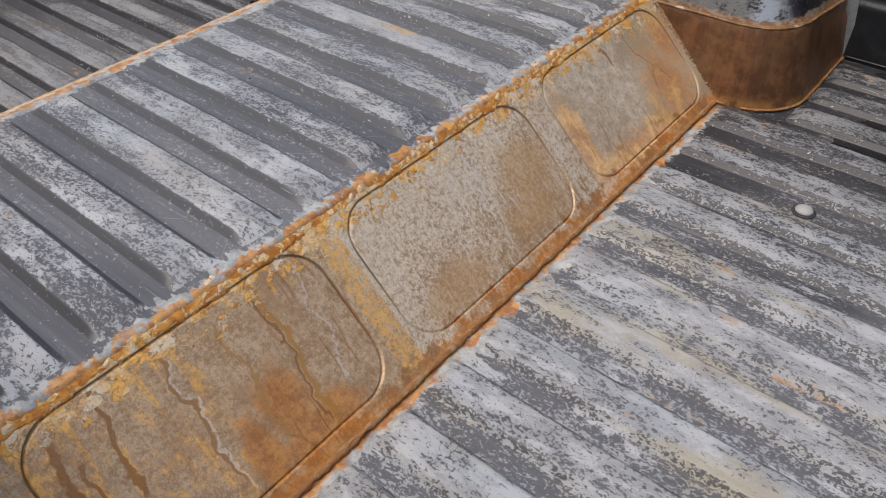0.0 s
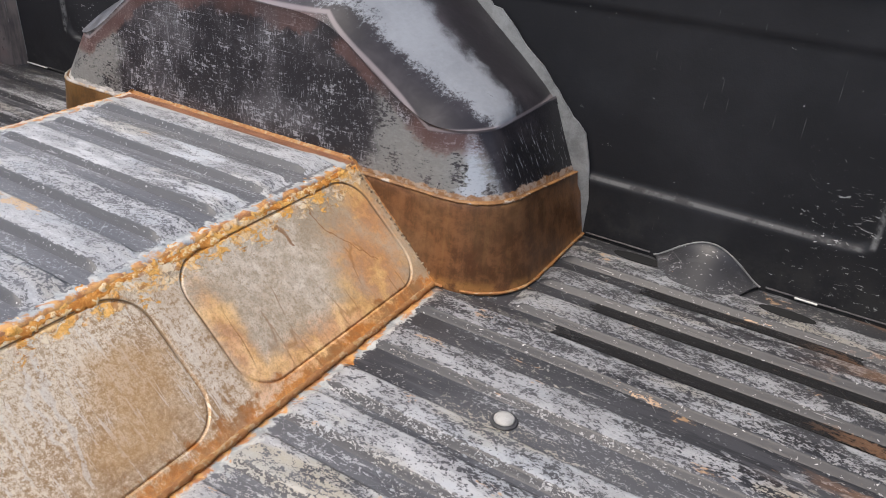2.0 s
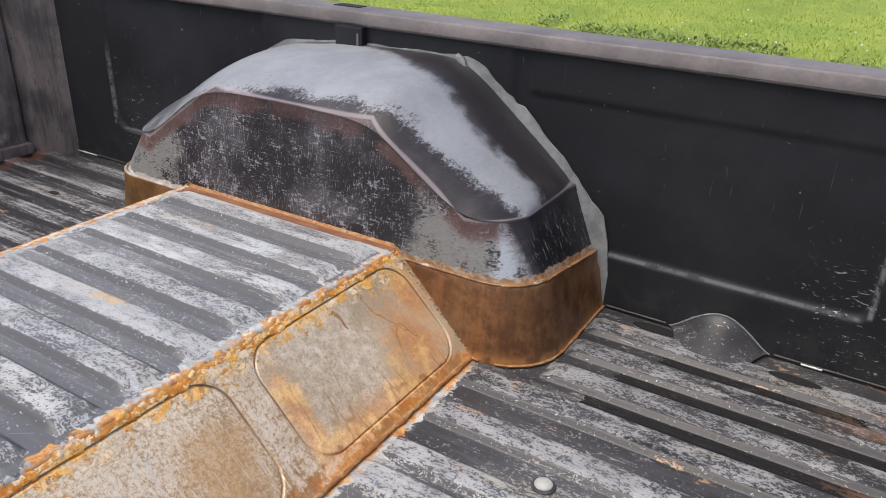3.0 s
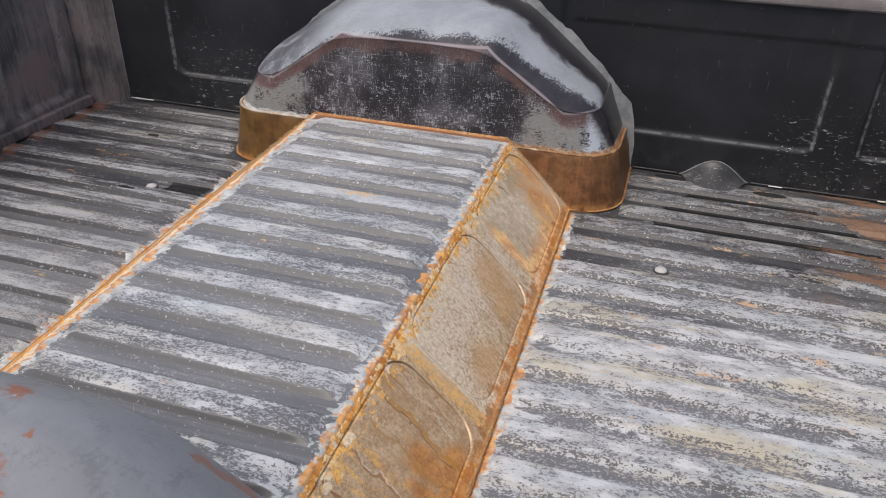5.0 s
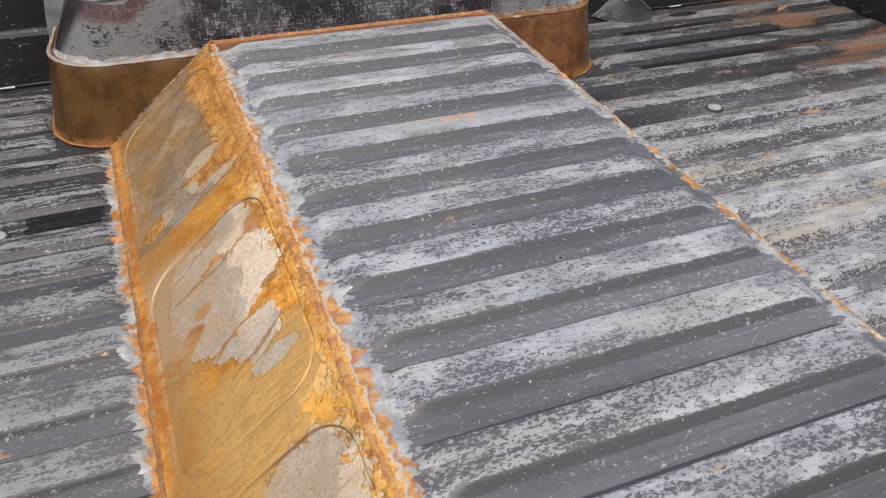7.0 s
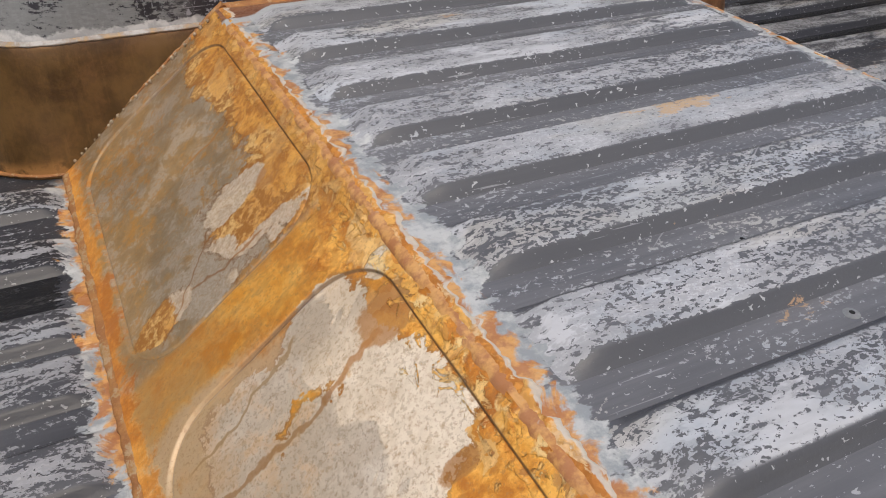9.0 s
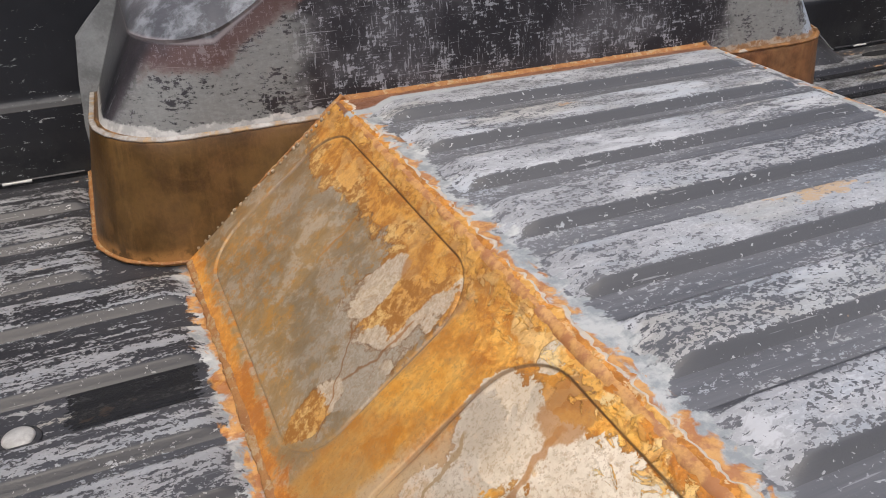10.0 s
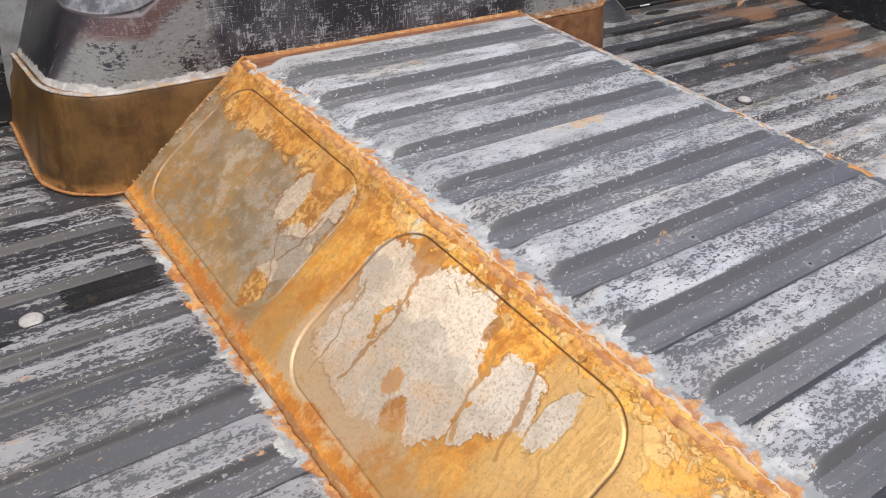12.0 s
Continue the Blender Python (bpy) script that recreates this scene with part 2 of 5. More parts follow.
    stain = m.inv(m.step(m.sub(rusted_gap, m.sub(m.mul(m.noise(1.0, m.vec(48, 44, 48, 2), 5, 0.62, 0.6), 0.075), 0.026 if hump else 0.028)), -0.004, 0.003))
    if not hump:
        stain = m.mul(stain, near_weld)
    color = m.mix(m.mul(stain, 0.85), color, m.mix(m.step(m.noise(75, None, 4, 0.7), 0.4, 0.6), (0.44, 0.15, 0.018), (0.70, 0.34, 0.07)))
    if hump:
        # red-brown primer and a pale ground border where the cover meets the housing
        back = m.add(m.sub(0.0, m.y), m.mul(m.sub(fleck, 0.5), 0.008))
        depth = m.sub(m.add(m.mul(m.noise(7), 0.030), 0.019), m.mul(m.x, 0.034))
        border = m.inv(m.step(m.sub(back, depth), 0.012, 0.016))
        color = m.mix(border, color, (0.43, 0.445, 0.435))
        strip = m.inv(m.step(m.sub(back, depth), -0.002, 0.002))
        color = m.mix(strip, color, m.mix(m.step(m.noise(1.0, m.vec(14, 60, 60), 5, 0.7), 0.4, 0.62), (0.20, 0.088, 0.05), (0.31, 0.145, 0.075)))
        line = m.inv(m.step(m.add(back, m.mul(m.noise(60), 0.014)), 0.012, 0.022))
        color = m.mix(m.mul(line, m.step(m.noise(1.0, m.vec(22, 90, 90), 4, 0.7), 0.42, 0.52)), color, (0.47, 0.22, 0.06))
    rough = m.lerp(black, m.lerp(bare, 0.36, 0.60), 0.2)
    return m.done(color, rough, m.add(m.mul(bare, -0.3), m.mul(grain, 0.4), m.mul(m.noise(500), 0.2)), 0.0006)


def plate_rust(name, side):
    """Bright sheet steel under rust and phosphate stains, on the cover's sloping sides."""
    m = Mat(name, 0.45, 0.0, 0.5)
    fine = m.noise(520, None, 3, 0.75)
    grit = m.noise(190, None, 4, 0.72)
    mid = m.noise(46, m.warp(0.02, 28), 6, 0.7)
    big = m.noise(9.0, m.warp(0.06, 9), 5, 0.62)
    run = m.noise(1.0, m.vec(14, 80, 14, 0.0, 3.0), 5, 0.68)
    isle = m.noise(16, m.warp(0.03, 30), 6, 0.62)
    rim = m.add(m.mul(m.sub(isle, 0.5), 1.7), m.mul(m.sub(mid, 0.5), 1.2), m.mul(m.sub(grit, 0.5), 0.5))
    wander = m.add(m.mul(m.sub(m.noise(16, None, 3), 0.5), 0.045), m.mul(m.sub(m.noise(70, None, 3), 0.5), 0.012))
    grain = m.add(m.mul(grit, 0.55), m.mul(fine, 0.45))
    mottle = m.add(m.mul(grit, 0.3), m.mul(mid, 0.7))
    speck = m.step(m.noise(430, None, 2, 0.6), 0.60, 0.66)
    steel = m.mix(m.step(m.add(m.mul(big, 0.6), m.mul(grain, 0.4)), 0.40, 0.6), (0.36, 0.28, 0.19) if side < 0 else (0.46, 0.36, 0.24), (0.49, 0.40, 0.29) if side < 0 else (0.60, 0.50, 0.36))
    orange = m.mix(m.step(mottle, 0.42, 0.6), (0.46, 0.145, 0.012), (0.70, 0.275, 0.032))
    gold = m.mix(m.step(mottle, 0.40, 0.6), (0.74, 0.345, 0.05), (0.92, 0.54, 0.15))
    cream = m.mix(m.step(m.add(m.mul(big, 0.5), m.mul(mid, 0.5)), 0.4, 0.62), (0.68, 0.55, 0.39), (0.89, 0.80, 0.66))
    cream = m.mix(m.mul(m.step(grain, 0.53, 0.60), 0.45), cream, (0.55, 0.40, 0.25))
    brown = m.mix(m.step(mid, 0.35, 0.65), (0.26, 0.11, 0.03), (0.42, 0.22, 0.09))
    dark = (0.30, 0.12, 0.025)
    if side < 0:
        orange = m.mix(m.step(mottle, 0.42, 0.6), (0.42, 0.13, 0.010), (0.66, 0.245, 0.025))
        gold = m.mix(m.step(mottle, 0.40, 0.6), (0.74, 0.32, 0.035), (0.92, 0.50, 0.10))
    if side > 0:
        # warm grey-tan sheet, mottled
        peel = m.add(m.mul(grit, 0.40), m.mul(fine, 0.28), m.mul(mid, 0.32))
        tan = m.mix(m.step(peel, 0.40, 0.58), (0.40, 0.24, 0.115), (0.68, 0.51, 0.33))
        tan = m.mix(m.mul(m.step(m.add(m.mul(run, 0.5), m.mul(big, 0.6)), 0.50, 0.70), m.step(peel, 0.36, 0.56), 0.65), tan, (0.42, 0.225, 0.095))
        color = tan
        # the middle panel: pale film, worn through in fine scratches
        middle = m.mul(m.step(m.y, -0.80, -0.76), m.inv(m.step(m.y, -0.40, -0.36)))
        film = m.step(m.add(m.mul(grain, 0.75), m.mul(mid, 0.18), m.mul(big, 0.38), m.mul(m.z, 1.1), m.mul(m.y, -0.25)), 0.80, 0.93)
        color = m.mix(m.mul(middle, film, 0.9), color, m.mix(m.step(grain, 0.42, 0.56), (0.68, 0.53, 0.35), (0.86, 0.75, 0.58)))
        hatch = m.step(m.add(m.noise(1.0, m.vec(22, 210, 22, 1.0, 3.0), 4, 0.7, 0.5), m.mul(m.sub(big, 0.5), 0.35)), 0.57, 0.62)
        color = m.mix(m.mul(middle, hatch, 0.7), color, (0.82, 0.74, 0.62))
        wear = m.step(m.add(m.noise(1.0, m.vec(60, 190, 60, 7.0, 3.0), 4, 0.7, 0.5), m.mul(m.sub(mid, 0.5), 0.5)), 0.60, 0.65)
        color = m.mix(m.mul(middle, wear, 0.65), color, m.mix(grit, (0.34, 0.20, 0.09), (0.48, 0.31, 0.16)))
        patches = m.step(m.blobs(((-0.47, 0.075, 0.05, 0.03), (-0.50, 0.04, 0.05, 0.02), (-0.66, 0.03, 0.07, 0.02)), rim), -0.3, 0.5)
        color = m.mix(m.mul(patches, 0.55), color, (0.58, 0.33, 0.12))
        # the panel at the housing: smooth sheet with orange stains at its foot
        first = m.step(m.add(m.y, m.mul(m.sub(mid, 0.5), 0.02)), -0.372, -0.360)
        stained = m.step(m.blobs(((-0.10, 0.05, 0.06, 0.05), (-0.22, 0.014, 0.16, 0.022), (-0.345, 0.05, 0.02, 0.06), (-0.17, 0.14, 0.06, 0.012), (-0.05, 0.09, 0.03, 0.05)), rim), -0.5, 0.6)
        color = m.mix(first, color, m.mix(m.mul(stained, 0.62), m.mix(m.mul(m.inv(m.step(m.add(m.y, m.mul(m.sub(isle, 0.5), 0.12)), -0.20, -0.13)), m.step(m.add(grain, m.mul(mid, 0.4)), 0.60, 0.78), 0.9), steel, cream), m.mix(m.step(isle, 0.45, 0.6), orange, gold)))
        rust = m.mul(first, stained)
        # the last panel: runs of gold
        last = m.inv(m.step(m.add(m.y, m.mul(m.sub(big, 0.5), 0.25)), -0.99, -0.93))
        gilt = m.mul(last, m.step(m.add(m.mul(run, 0.55), m.mul(mid, 0.45), m.mul(m.sub(big, 0.5), 0.3), m.mul(m.sub(grit, 0.5), 0.35)), 0.47, 0.60), 0.85)
        color = m.mix(gilt, color, m.mix(m.step(m.add(run, m.mul(mid, 0.5)), 0.70, 0.80), orange, gold))
        rust = m.top(rust, gilt)
        spots = m.step(m.blobs(((-0.915, 0.05, 0.03, 0.035), (-0.90, 0.018, 0.05, 0.02), (-0.955, 0.035, 0.018, 0.03)), rim), -0.3, 0.35)
        color = m.mix(m.mul(spots, 0.7), color, orange)
        # flat webs between the panels
        for a, b in ((-0.785, -0.757), (-0.404, -0.370)):
            web = m.mul(m.step(m.y, a - 0.004, a + 0.002), m.inv(m.step(m.y, b - 0.002, b + 0.004)))
            color = m.mix(m.mul(web, m.step(m.add(grit, m.mul(mid, 0.5)), 0.62, 0.82), 0.85), color, cream if a > -0.5 else gold)
        low = m.inv(m.step(m.add(m.z, m.mul(m.sub(mid, 0.5), 0.07)), 0.006, 0.016))
        color = m.mix(m.mul(low, 0.85), color, m.mix(m.step(isle, 0.4, 0.6), orange, brown))
        band = m.step(m.add(m.z, m.mul(m.sub(mid, 0.5), 0.04)), 0.132, 0.140)
        color = m.mix(m.mul(band, 0.9), color, m.mix(m.step(isle, 0.40, 0.46), cream, m.mix(m.step(mid, 0.40, 0.5), orange, gold)))
        rust = m.top(rust, m.top(low, band))
        for y0, z0, y1, z1, w, tint in ((-0.869, 0.150, -0.879, 0.012, 0.0055, (0.52, 0.25, 0.04)), (-0.874, 0.145, -0.886, 0.02, 0.0025, dark), (-0.991, 0.15, -0.985, 0.03, 0.0035, (0.36, 0.18, 0.06)), (-0.986, 0.12, -0.980, 0.02, 0.0025, (0.78, 0.7, 0.6)), (-1.046, 0.145, -1.061, 0.06, 0.005, dark), (-0.82, 0.13, -0.842, 0.03, 0.0025, (0.74, 0.66, 0.56)), (-1.10, 0.12, -1.107, 0.04, 0.008, dark), (-1.085, 0.10, -1.09, 0.05, 0.004, dark), (-0.14, 0.142, -0.135, 0.10, 0.0022, dark), (-0.135, 0.10, -0.085, 0.05, 0.0018, dark), (-0.2, 0.125, -0.19, 0.10, 0.004, dark), (-0.925, 0.12, -0.93, 0.03, 0.003, (0.5, 0.27, 0.08)), (-0.53, 0.135, -0.555, 0.03, 0.005, (0.76, 0.70, 0.60)), (-0.545, 0.12, -0.565, 0.05, 0.003, (0.80, 0.73, 0.62)), (-0.57, 0.13, -0.60, 0.05, 0.002, (0.82, 0.75, 0.62)), (-0.59, 0.12, -0.625, 0.04, 0.0018, (0.82, 0.75, 0.62)), (-0.51, 0.12, -0.53, 0.06, 0.002, (0.8, 0.72, 0.6))):
            color = m.mix(m.mul(m.run_line(y0, z0, y1, z1, w * 0.8, wander), m.step(peel, 0.36, 0.5), 0.62 if tint[2] > 0.5 else 0.85), color, tint)
        vein = m.mul(m.lines(6, 26), m.step(m.noise(7, None, 2), 0.58, 0.62), m.inv(m.mul(middle, 0.9)))
        metal = m.mul(m.inv(rust), 0.25)
    else:
        soft = m.add(m.mul(m.sub(isle, 0.5), 1.5), m.mul(m.sub(mid, 0.5), 1.3), m.mul(m.sub(grit, 0.5), 0.45))
        pits = m.step(m.noise(330, None, 3, 0.65), 0.555, 0.60)
        bits = m.step(m.add(m.mul(m.noise(150, None, 4, 0.7), 0.7), m.mul(mid, 0.3)), 0.56, 0.60)
        # gold film, dull towards the foot
        dull = m.step(m.add(m.mul(m.sub(0.062, m.z), 7.0), m.mul(m.sub(mid, 0.5), 1.4), m.mul(m.sub(run, 0.5), 0.9)), -0.25, 0.45)
        flaky = m.mix(m.step(isle, 0.44, 0.56), m.mix(0.45, orange, gold), gold)
        color = m.mix(m.mul(dull, 0.9), flaky, m.mix(mottle, (0.38, 0.20, 0.06), (0.60, 0.38, 0.15)))
        light = m.mul(m.inv(m.step(m.add(m.y, m.mul(m.sub(isle, 0.5), 0.10)), -0.685, -0.66)), m.step(m.z, 0.02, 0.06))
        color = m.mix(m.mul(light, 0.65), color, m.mix(mottle, (0.68, 0.44, 0.13), (0.88, 0.63, 0.27)))
        trickle = m.step(m.add(m.mul(m.noise(1.0, m.vec(30, 120, 30, 4.0), 5, 0.7, 0.6), 0.6), m.mul(mid, 0.4)), 0.51, 0.56)
        color = m.mix(m.mul(trickle, 0.5), color, m.mix(grit, (0.46, 0.19, 0.025), (0.62, 0.33, 0.08)))
        # the panel at the housing: smooth grey-brown sheet
        panel = m.step(m.add(m.y, m.mul(m.sub(mid, 0.5), 0.02)), -0.378, -0.366)
        sheet = m.mix(m.step(m.add(m.mul(big, 0.7), m.mul(grain, 0.3)), 0.40, 0.62), (0.335, 0.25, 0.145), (0.46, 0.38, 0.27))
        smear = m.top(m.step(m.blobs(((-0.167, 0.079, 0.035, 0.018), (-0.185, 0.06, 0.016, 0.03), (-0.06, 0.05, 0.03, 0.03), (-0.26, 0.018, 0.12, 0.016), (-0.22, 0.035, 0.05, 0.012)), soft), -0.45, 0.4), m.mul(m.step(mid, 0.54, 0.62), 0.55))
        sheet = m.mix(m.mul(smear, 0.45), sheet, (0.40, 0.235, 0.07))
        sheet = m.mix(m.mul(m.step(m.add(m.y, m.mul(m.sub(isle, 0.5), 0.2)), -0.17, -0.02), 0.5), sheet, (0.25, 0.155, 0.06))
        freckle = m.step(m.add(m.mul(m.noise(120, m.warp(0.01, 90), 5, 0.75), 0.6), m.mul(mid, 0.4)), 0.49, 0.56)
        sheet = m.mix(m.mul(freckle, 0.6), sheet, (0.47, 0.27, 0.09))
        cloud = m.noise(38, m.warp(0.03, 45), 6, 0.74)
        sheet = m.mix(m.mul(m.step(cloud, 0.50, 0.57), 0.55), sheet, (0.52, 0.45, 0.35))
        sheet = m.mix(m.mul(m.inv(m.step(cloud, 0.40, 0.46)), 0.45), sheet, (0.28, 0.165, 0.06))
        spotty = m.step(m.add(m.mul(m.noise(85, m.warp(0.012, 70), 5, 0.74), 0.65), m.mul(m.noise(11), 0.35)), 0.535, 0.57)
        sheet = m.mix(m.mul(spotty, 0.75), sheet, m.mix(grit, (0.42, 0.17, 0.02), (0.62, 0.34, 0.08)))
        hair = m.mul(m.cracks(17, m.warp(0.05, 22), 0.016), m.step(m.noise(9, None, 2), 0.46, 0.54))
        sheet = m.mix(m.mul(hair, 0.6), sheet, (0.30, 0.15, 0.04))
        sheet = m.mix(m.mul(m.step(grit, 0.52, 0.66), 0.45), sheet, (0.27, 0.18, 0.09))
        color = m.mix(panel, color, sheet)
        field = m.blobs(((-0.318, 0.112, 0.055, 0.040), (-0.20, 0.138, 0.15, 0.026), (-0.09, 0.132, 0.07, 0.026), (-0.345, 0.135, 0.05, 0.03), (-0.335, 0.035, 0.016, 0.02)), soft)
        scaly = m.mul(m.step(field, 0.0, 0.05), panel)
        color = m.mix(scaly, color, m.mix(m.step(m.add(m.mul(m.noise(60, m.warp(0.015, 60), 5, 0.72), 0.6), m.mul(grit, 0.4)), 0.46, 0.58), (0.33, 0.135, 0.022), m.mix(m.step(isle, 0.42, 0.6), (0.58, 0.27, 0.05), (0.66, 0.42, 0.15))))
        lobe = m.mul(m.step(m.blobs(((-0.352, 0.098, 0.013, 0.030), (-0.335, 0.062, 0.032, 0.022), (-0.285, 0.088, 0.018, 0.03)), m.mul(soft, 0.8)), -0.02, 0.06), panel)
        color = m.mix(m.mul(lobe, 0.85), color, m.mix(m.step(grain, 0.4, 0.6), (0.43, 0.345, 0.235), (0.56, 0.485, 0.375)))
        edges = m.mul(m.inv(m.step(m.op("ABSOLUTE", field), 0.0, 0.05)), panel, m.step(m.noise(30, None, 3), 0.42, 0.52))
        color = m.mix(m.mul(edges, 0.6), color, (0.24, 0.11, 0.03))
        grey = m.mul(panel, m.inv(scaly))
        # flaking rust below the weld
        lobes = m.noise(1.0, m.warp(0.02, 60, m.vec(15, 15, 15, 4.0)), 5, 0.6)
        scale = m.step(m.add(m.z, m.mul(m.sub(lobes, 0.5), 0.10), m.mul(m.sub(mid, 0.5), 0.03)), 0.120, 0.124)
        scale = m.top(scale, m.mul(m.step(m.add(m.z, m.mul(m.sub(lobes, 0.5), 0.08)), 0.088, 0.092), m.mul(m.step(m.y, -0.66, -0.60), m.inv(m.step(m.y, -0.49, -0.46)))))
        color = m.mix(m.mul(scale, 0.9), color, m.mix(m.step(m.add(mid, m.mul(m.y, -0.35)), 0.52, 0.74), orange, gold))
        plates, brim = m.cellrand(52, m.warp(0.022, 60))
        color = m.mix(m.mul(scale, m.step(plates, 0.62, 0.66), 0.55), color, (0.86, 0.62, 0.27))
        craze = m.mul(m.top(scale, m.mul(light, 0.3)), m.inv(m.step(brim, 0.03, 0.09)), m.step(m.noise(13, None, 3), 0.40, 0.52))
        color = m.mix(m.mul(craze, 0.45), color, (0.42, 0.18, 0.03))
        # cream plaques of bare sheet, pitted, with ragged brown hems
        flake = m.blobs(((-0.466, 0.103, 0.034, 0.024), (-0.459, 0.136, 0.010, 0.009), (-0.540, 0.112, 0.045, 0.020), (-0.572, 0.098, 0.036, 0.030), (-0.602, 0.072, 0.030, 0.030), (-0.545, 0.078, 0.036, 0.026), (-0.472, 0.061, 0.026, 0.024), (-0.652, 0.097, 0.030, 0.023), (-0.640, 0.074, 0.012, 0.016), (-0.694, 0.106, 0.013, 0.020), (-0.535, 0.046, 0.055, 0.020), (-0.56, 0.088, 0.055, 0.034), (-0.865, 0.105, 0.055, 0.045), (-0.92, 0.06, 0.05, 0.05)), m.mul(soft, 0.8))
        thin = m.step(m.add(m.mul(m.sub(0.066, m.z), 8.0), m.mul(m.sub(mid, 0.5), 2.4), m.mul(m.sub(isle, 0.5), 1.6)), -0.05, 0.45)
        plaque = m.step(flake, 0.0, 0.025)
        hem = m.mul(m.step(flake, -0.10, -0.02), m.inv(m.step(flake, 0.0, 0.03)), m.step(m.noise(26, None, 3), 0.42, 0.52))
        skin = m.mix(m.mul(bits, 0.5), m.mix(m.step(m.add(m.mul(big, 0.5), m.mul(mid, 0.5)), 0.4, 0.6), (0.62, 0.515, 0.37), (0.82, 0.72, 0.57)), (0.54, 0.41, 0.26))
        skin = m.mix(m.mul(pits, 0.5), skin, (0.42, 0.32, 0.2))
        color = m.mix(m.mul(plaque, m.lerp(thin, 0.96, 0.5)), color, skin)
        color = m.mix(m.mul(hem, 0.6), color, (0.40, 0.18, 0.04))
        ground = m.mul(m.step(m.blobs(((-0.455, 0.05, 0.03, 0.05), (-0.53, 0.03, 0.09, 0.025)), soft), -0.2, 0.3), m.inv(plaque))
        color = m.mix(m.mul(ground, 0.6), color, (0.58, 0.46, 0.30))
        scab = m.step(m.blobs(((-0.492, 0.130, 0.021, 0.017), (-0.30, 0.118, 0.012, 0.010), (-0.645, 0.150, 0.018, 0.010), (-0.578, 0.047, 0.020, 0.012), (-0.556, 0.058, 0.012, 0.010), (-0.375, 0.142, 0.02, 0.010), (-0.598, 0.118, 0.007, 0.008)), m.mul(soft, 0.9)), -0.05, 0.15)
        color = m.mix(m.mul(scab, 0.8), color, m.mix(mid, (0.30, 0.115, 0.025), (0.50, 0.24, 0.06)))
        low = m.inv(m.step(m.add(m.z, m.mul(m.sub(mid, 0.5), 0.05)), 0.006, 0.014))
        color = m.mix(m.mul(low, 0.9), color, m.mix(m.step(isle, 0.4, 0.6), orange, m.mix(0.5, orange, gold)))
        for y0, z0, y1, z1, w, tint in ((-0.500, 0.122, -0.503, 0.088, 0.0034, (0.42, 0.18, 0.04)), (-0.503, 0.090, -0.513, 0.036, 0.0026, (0.40, 0.19, 0.05)), (-0.612, 0.115, -0.634, 0.060, 0.0028, (0.5, 0.24, 0.05)), (-0.656, 0.122, -0.680, 0.070, 0.0024, (0.46, 0.21, 0.05)), (-0.455, 0.09, -0.475, 0.025, 0.0018, (0.42, 0.25, 0.09)), (-0.30, 0.075, -0.36, 0.03, 0.0014, dark), (-0.345, 0.10, -0.335, 0.055, 0.0014, dark), (-0.19, 0.11, -0.195, 0.075, 0.0022, (0.5, 0.22, 0.04)), (-0.70, 0.12, -0.725, 0.05, 0.0016, (0.56, 0.33, 0.11)), (-0.95, 0.13, -0.965, 0.05, 0.003, (0.45, 0.2, 0.03))):
            color = m.mix(m.mul(m.run_line(y0, z0, y1, z1, w, m.mul(wander, 0.8)), 0.78), color, tint)
        rust = m.top(m.top(m.top(scale, low), m.mul(scab, 0.9)), m.top(m.mul(scaly, 0.8), m.mul(smear, panel, 0.4)))
        vein = m.mul(m.top(edges, hem), 0.7)
        metal = m.mul(m.inv(rust), m.lerp(plaque, m.lerp(grey, 0.25, 0.38), 0.34))
    # flaking crust beside the weld
    edge_gap = m.sub(0.152, m.z)
    flakes = m.noise(1.0, m.vec(90, 60, 90), 5, 0.7, 0.8)
    crust = m.inv(m.step(m.sub(edge_gap, m.mul(m.sub(flakes, 0.30 if side > 0 else 0.34), 0.13 if side > 0 else 0.095)), -0.001, 0.001))
    color = m.mix(m.mul(crust, 0.95), color, m.mix(m.step(m.add(m.noise(38, m.warp(0.02, 50), 5, 0.7), m.mul(edge_gap, 26.0 if side > 0 else 9.0)), 0.52, 0.60), orange, m.mix(m.step(m.noise(50, None, 4), 0.48, 0.6), gold, cream if side > 0 else (0.84, 0.60, 0.26))))
    if side < 0:
        color = m.mix(m.mul(m.top(crust, scale), m.step(m.add(m.y, m.mul(m.sub(isle, 0.5), 0.12)), -0.46, -0.36), 0.7), color, m.mix(m.step(mottle, 0.42, 0.58), (0.34, 0.14, 0.022), (0.56, 0.27, 0.05)))
    tiles, brink = m.cellrand(70, m.warp(0.02, 60))
    color = m.mix(m.mul(crust, m.step(tiles, 0.55, 0.6), 0.5), color, (0.84, 0.70, 0.46) if side > 0 else (0.72, 0.40, 0.10))
    color = m.mix(m.mul(crust, m.inv(m.step(brink, 0.02, 0.09)), 0.3), color, (0.38, 0.17, 0.04))
    crumb = m.mul(crust, m.step(m.noise(55, m.warp(0.02, 60), 4, 0.7), 0.58, 0.62))
    color = m.mix(m.mul(crumb, 0.7), color, (0.36, 0.13, 0.025))
    rust = m.top(rust, crust)
    # rust in the rolled grooves, with shade painted in, stronger on the upper half
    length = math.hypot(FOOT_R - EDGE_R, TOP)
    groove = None
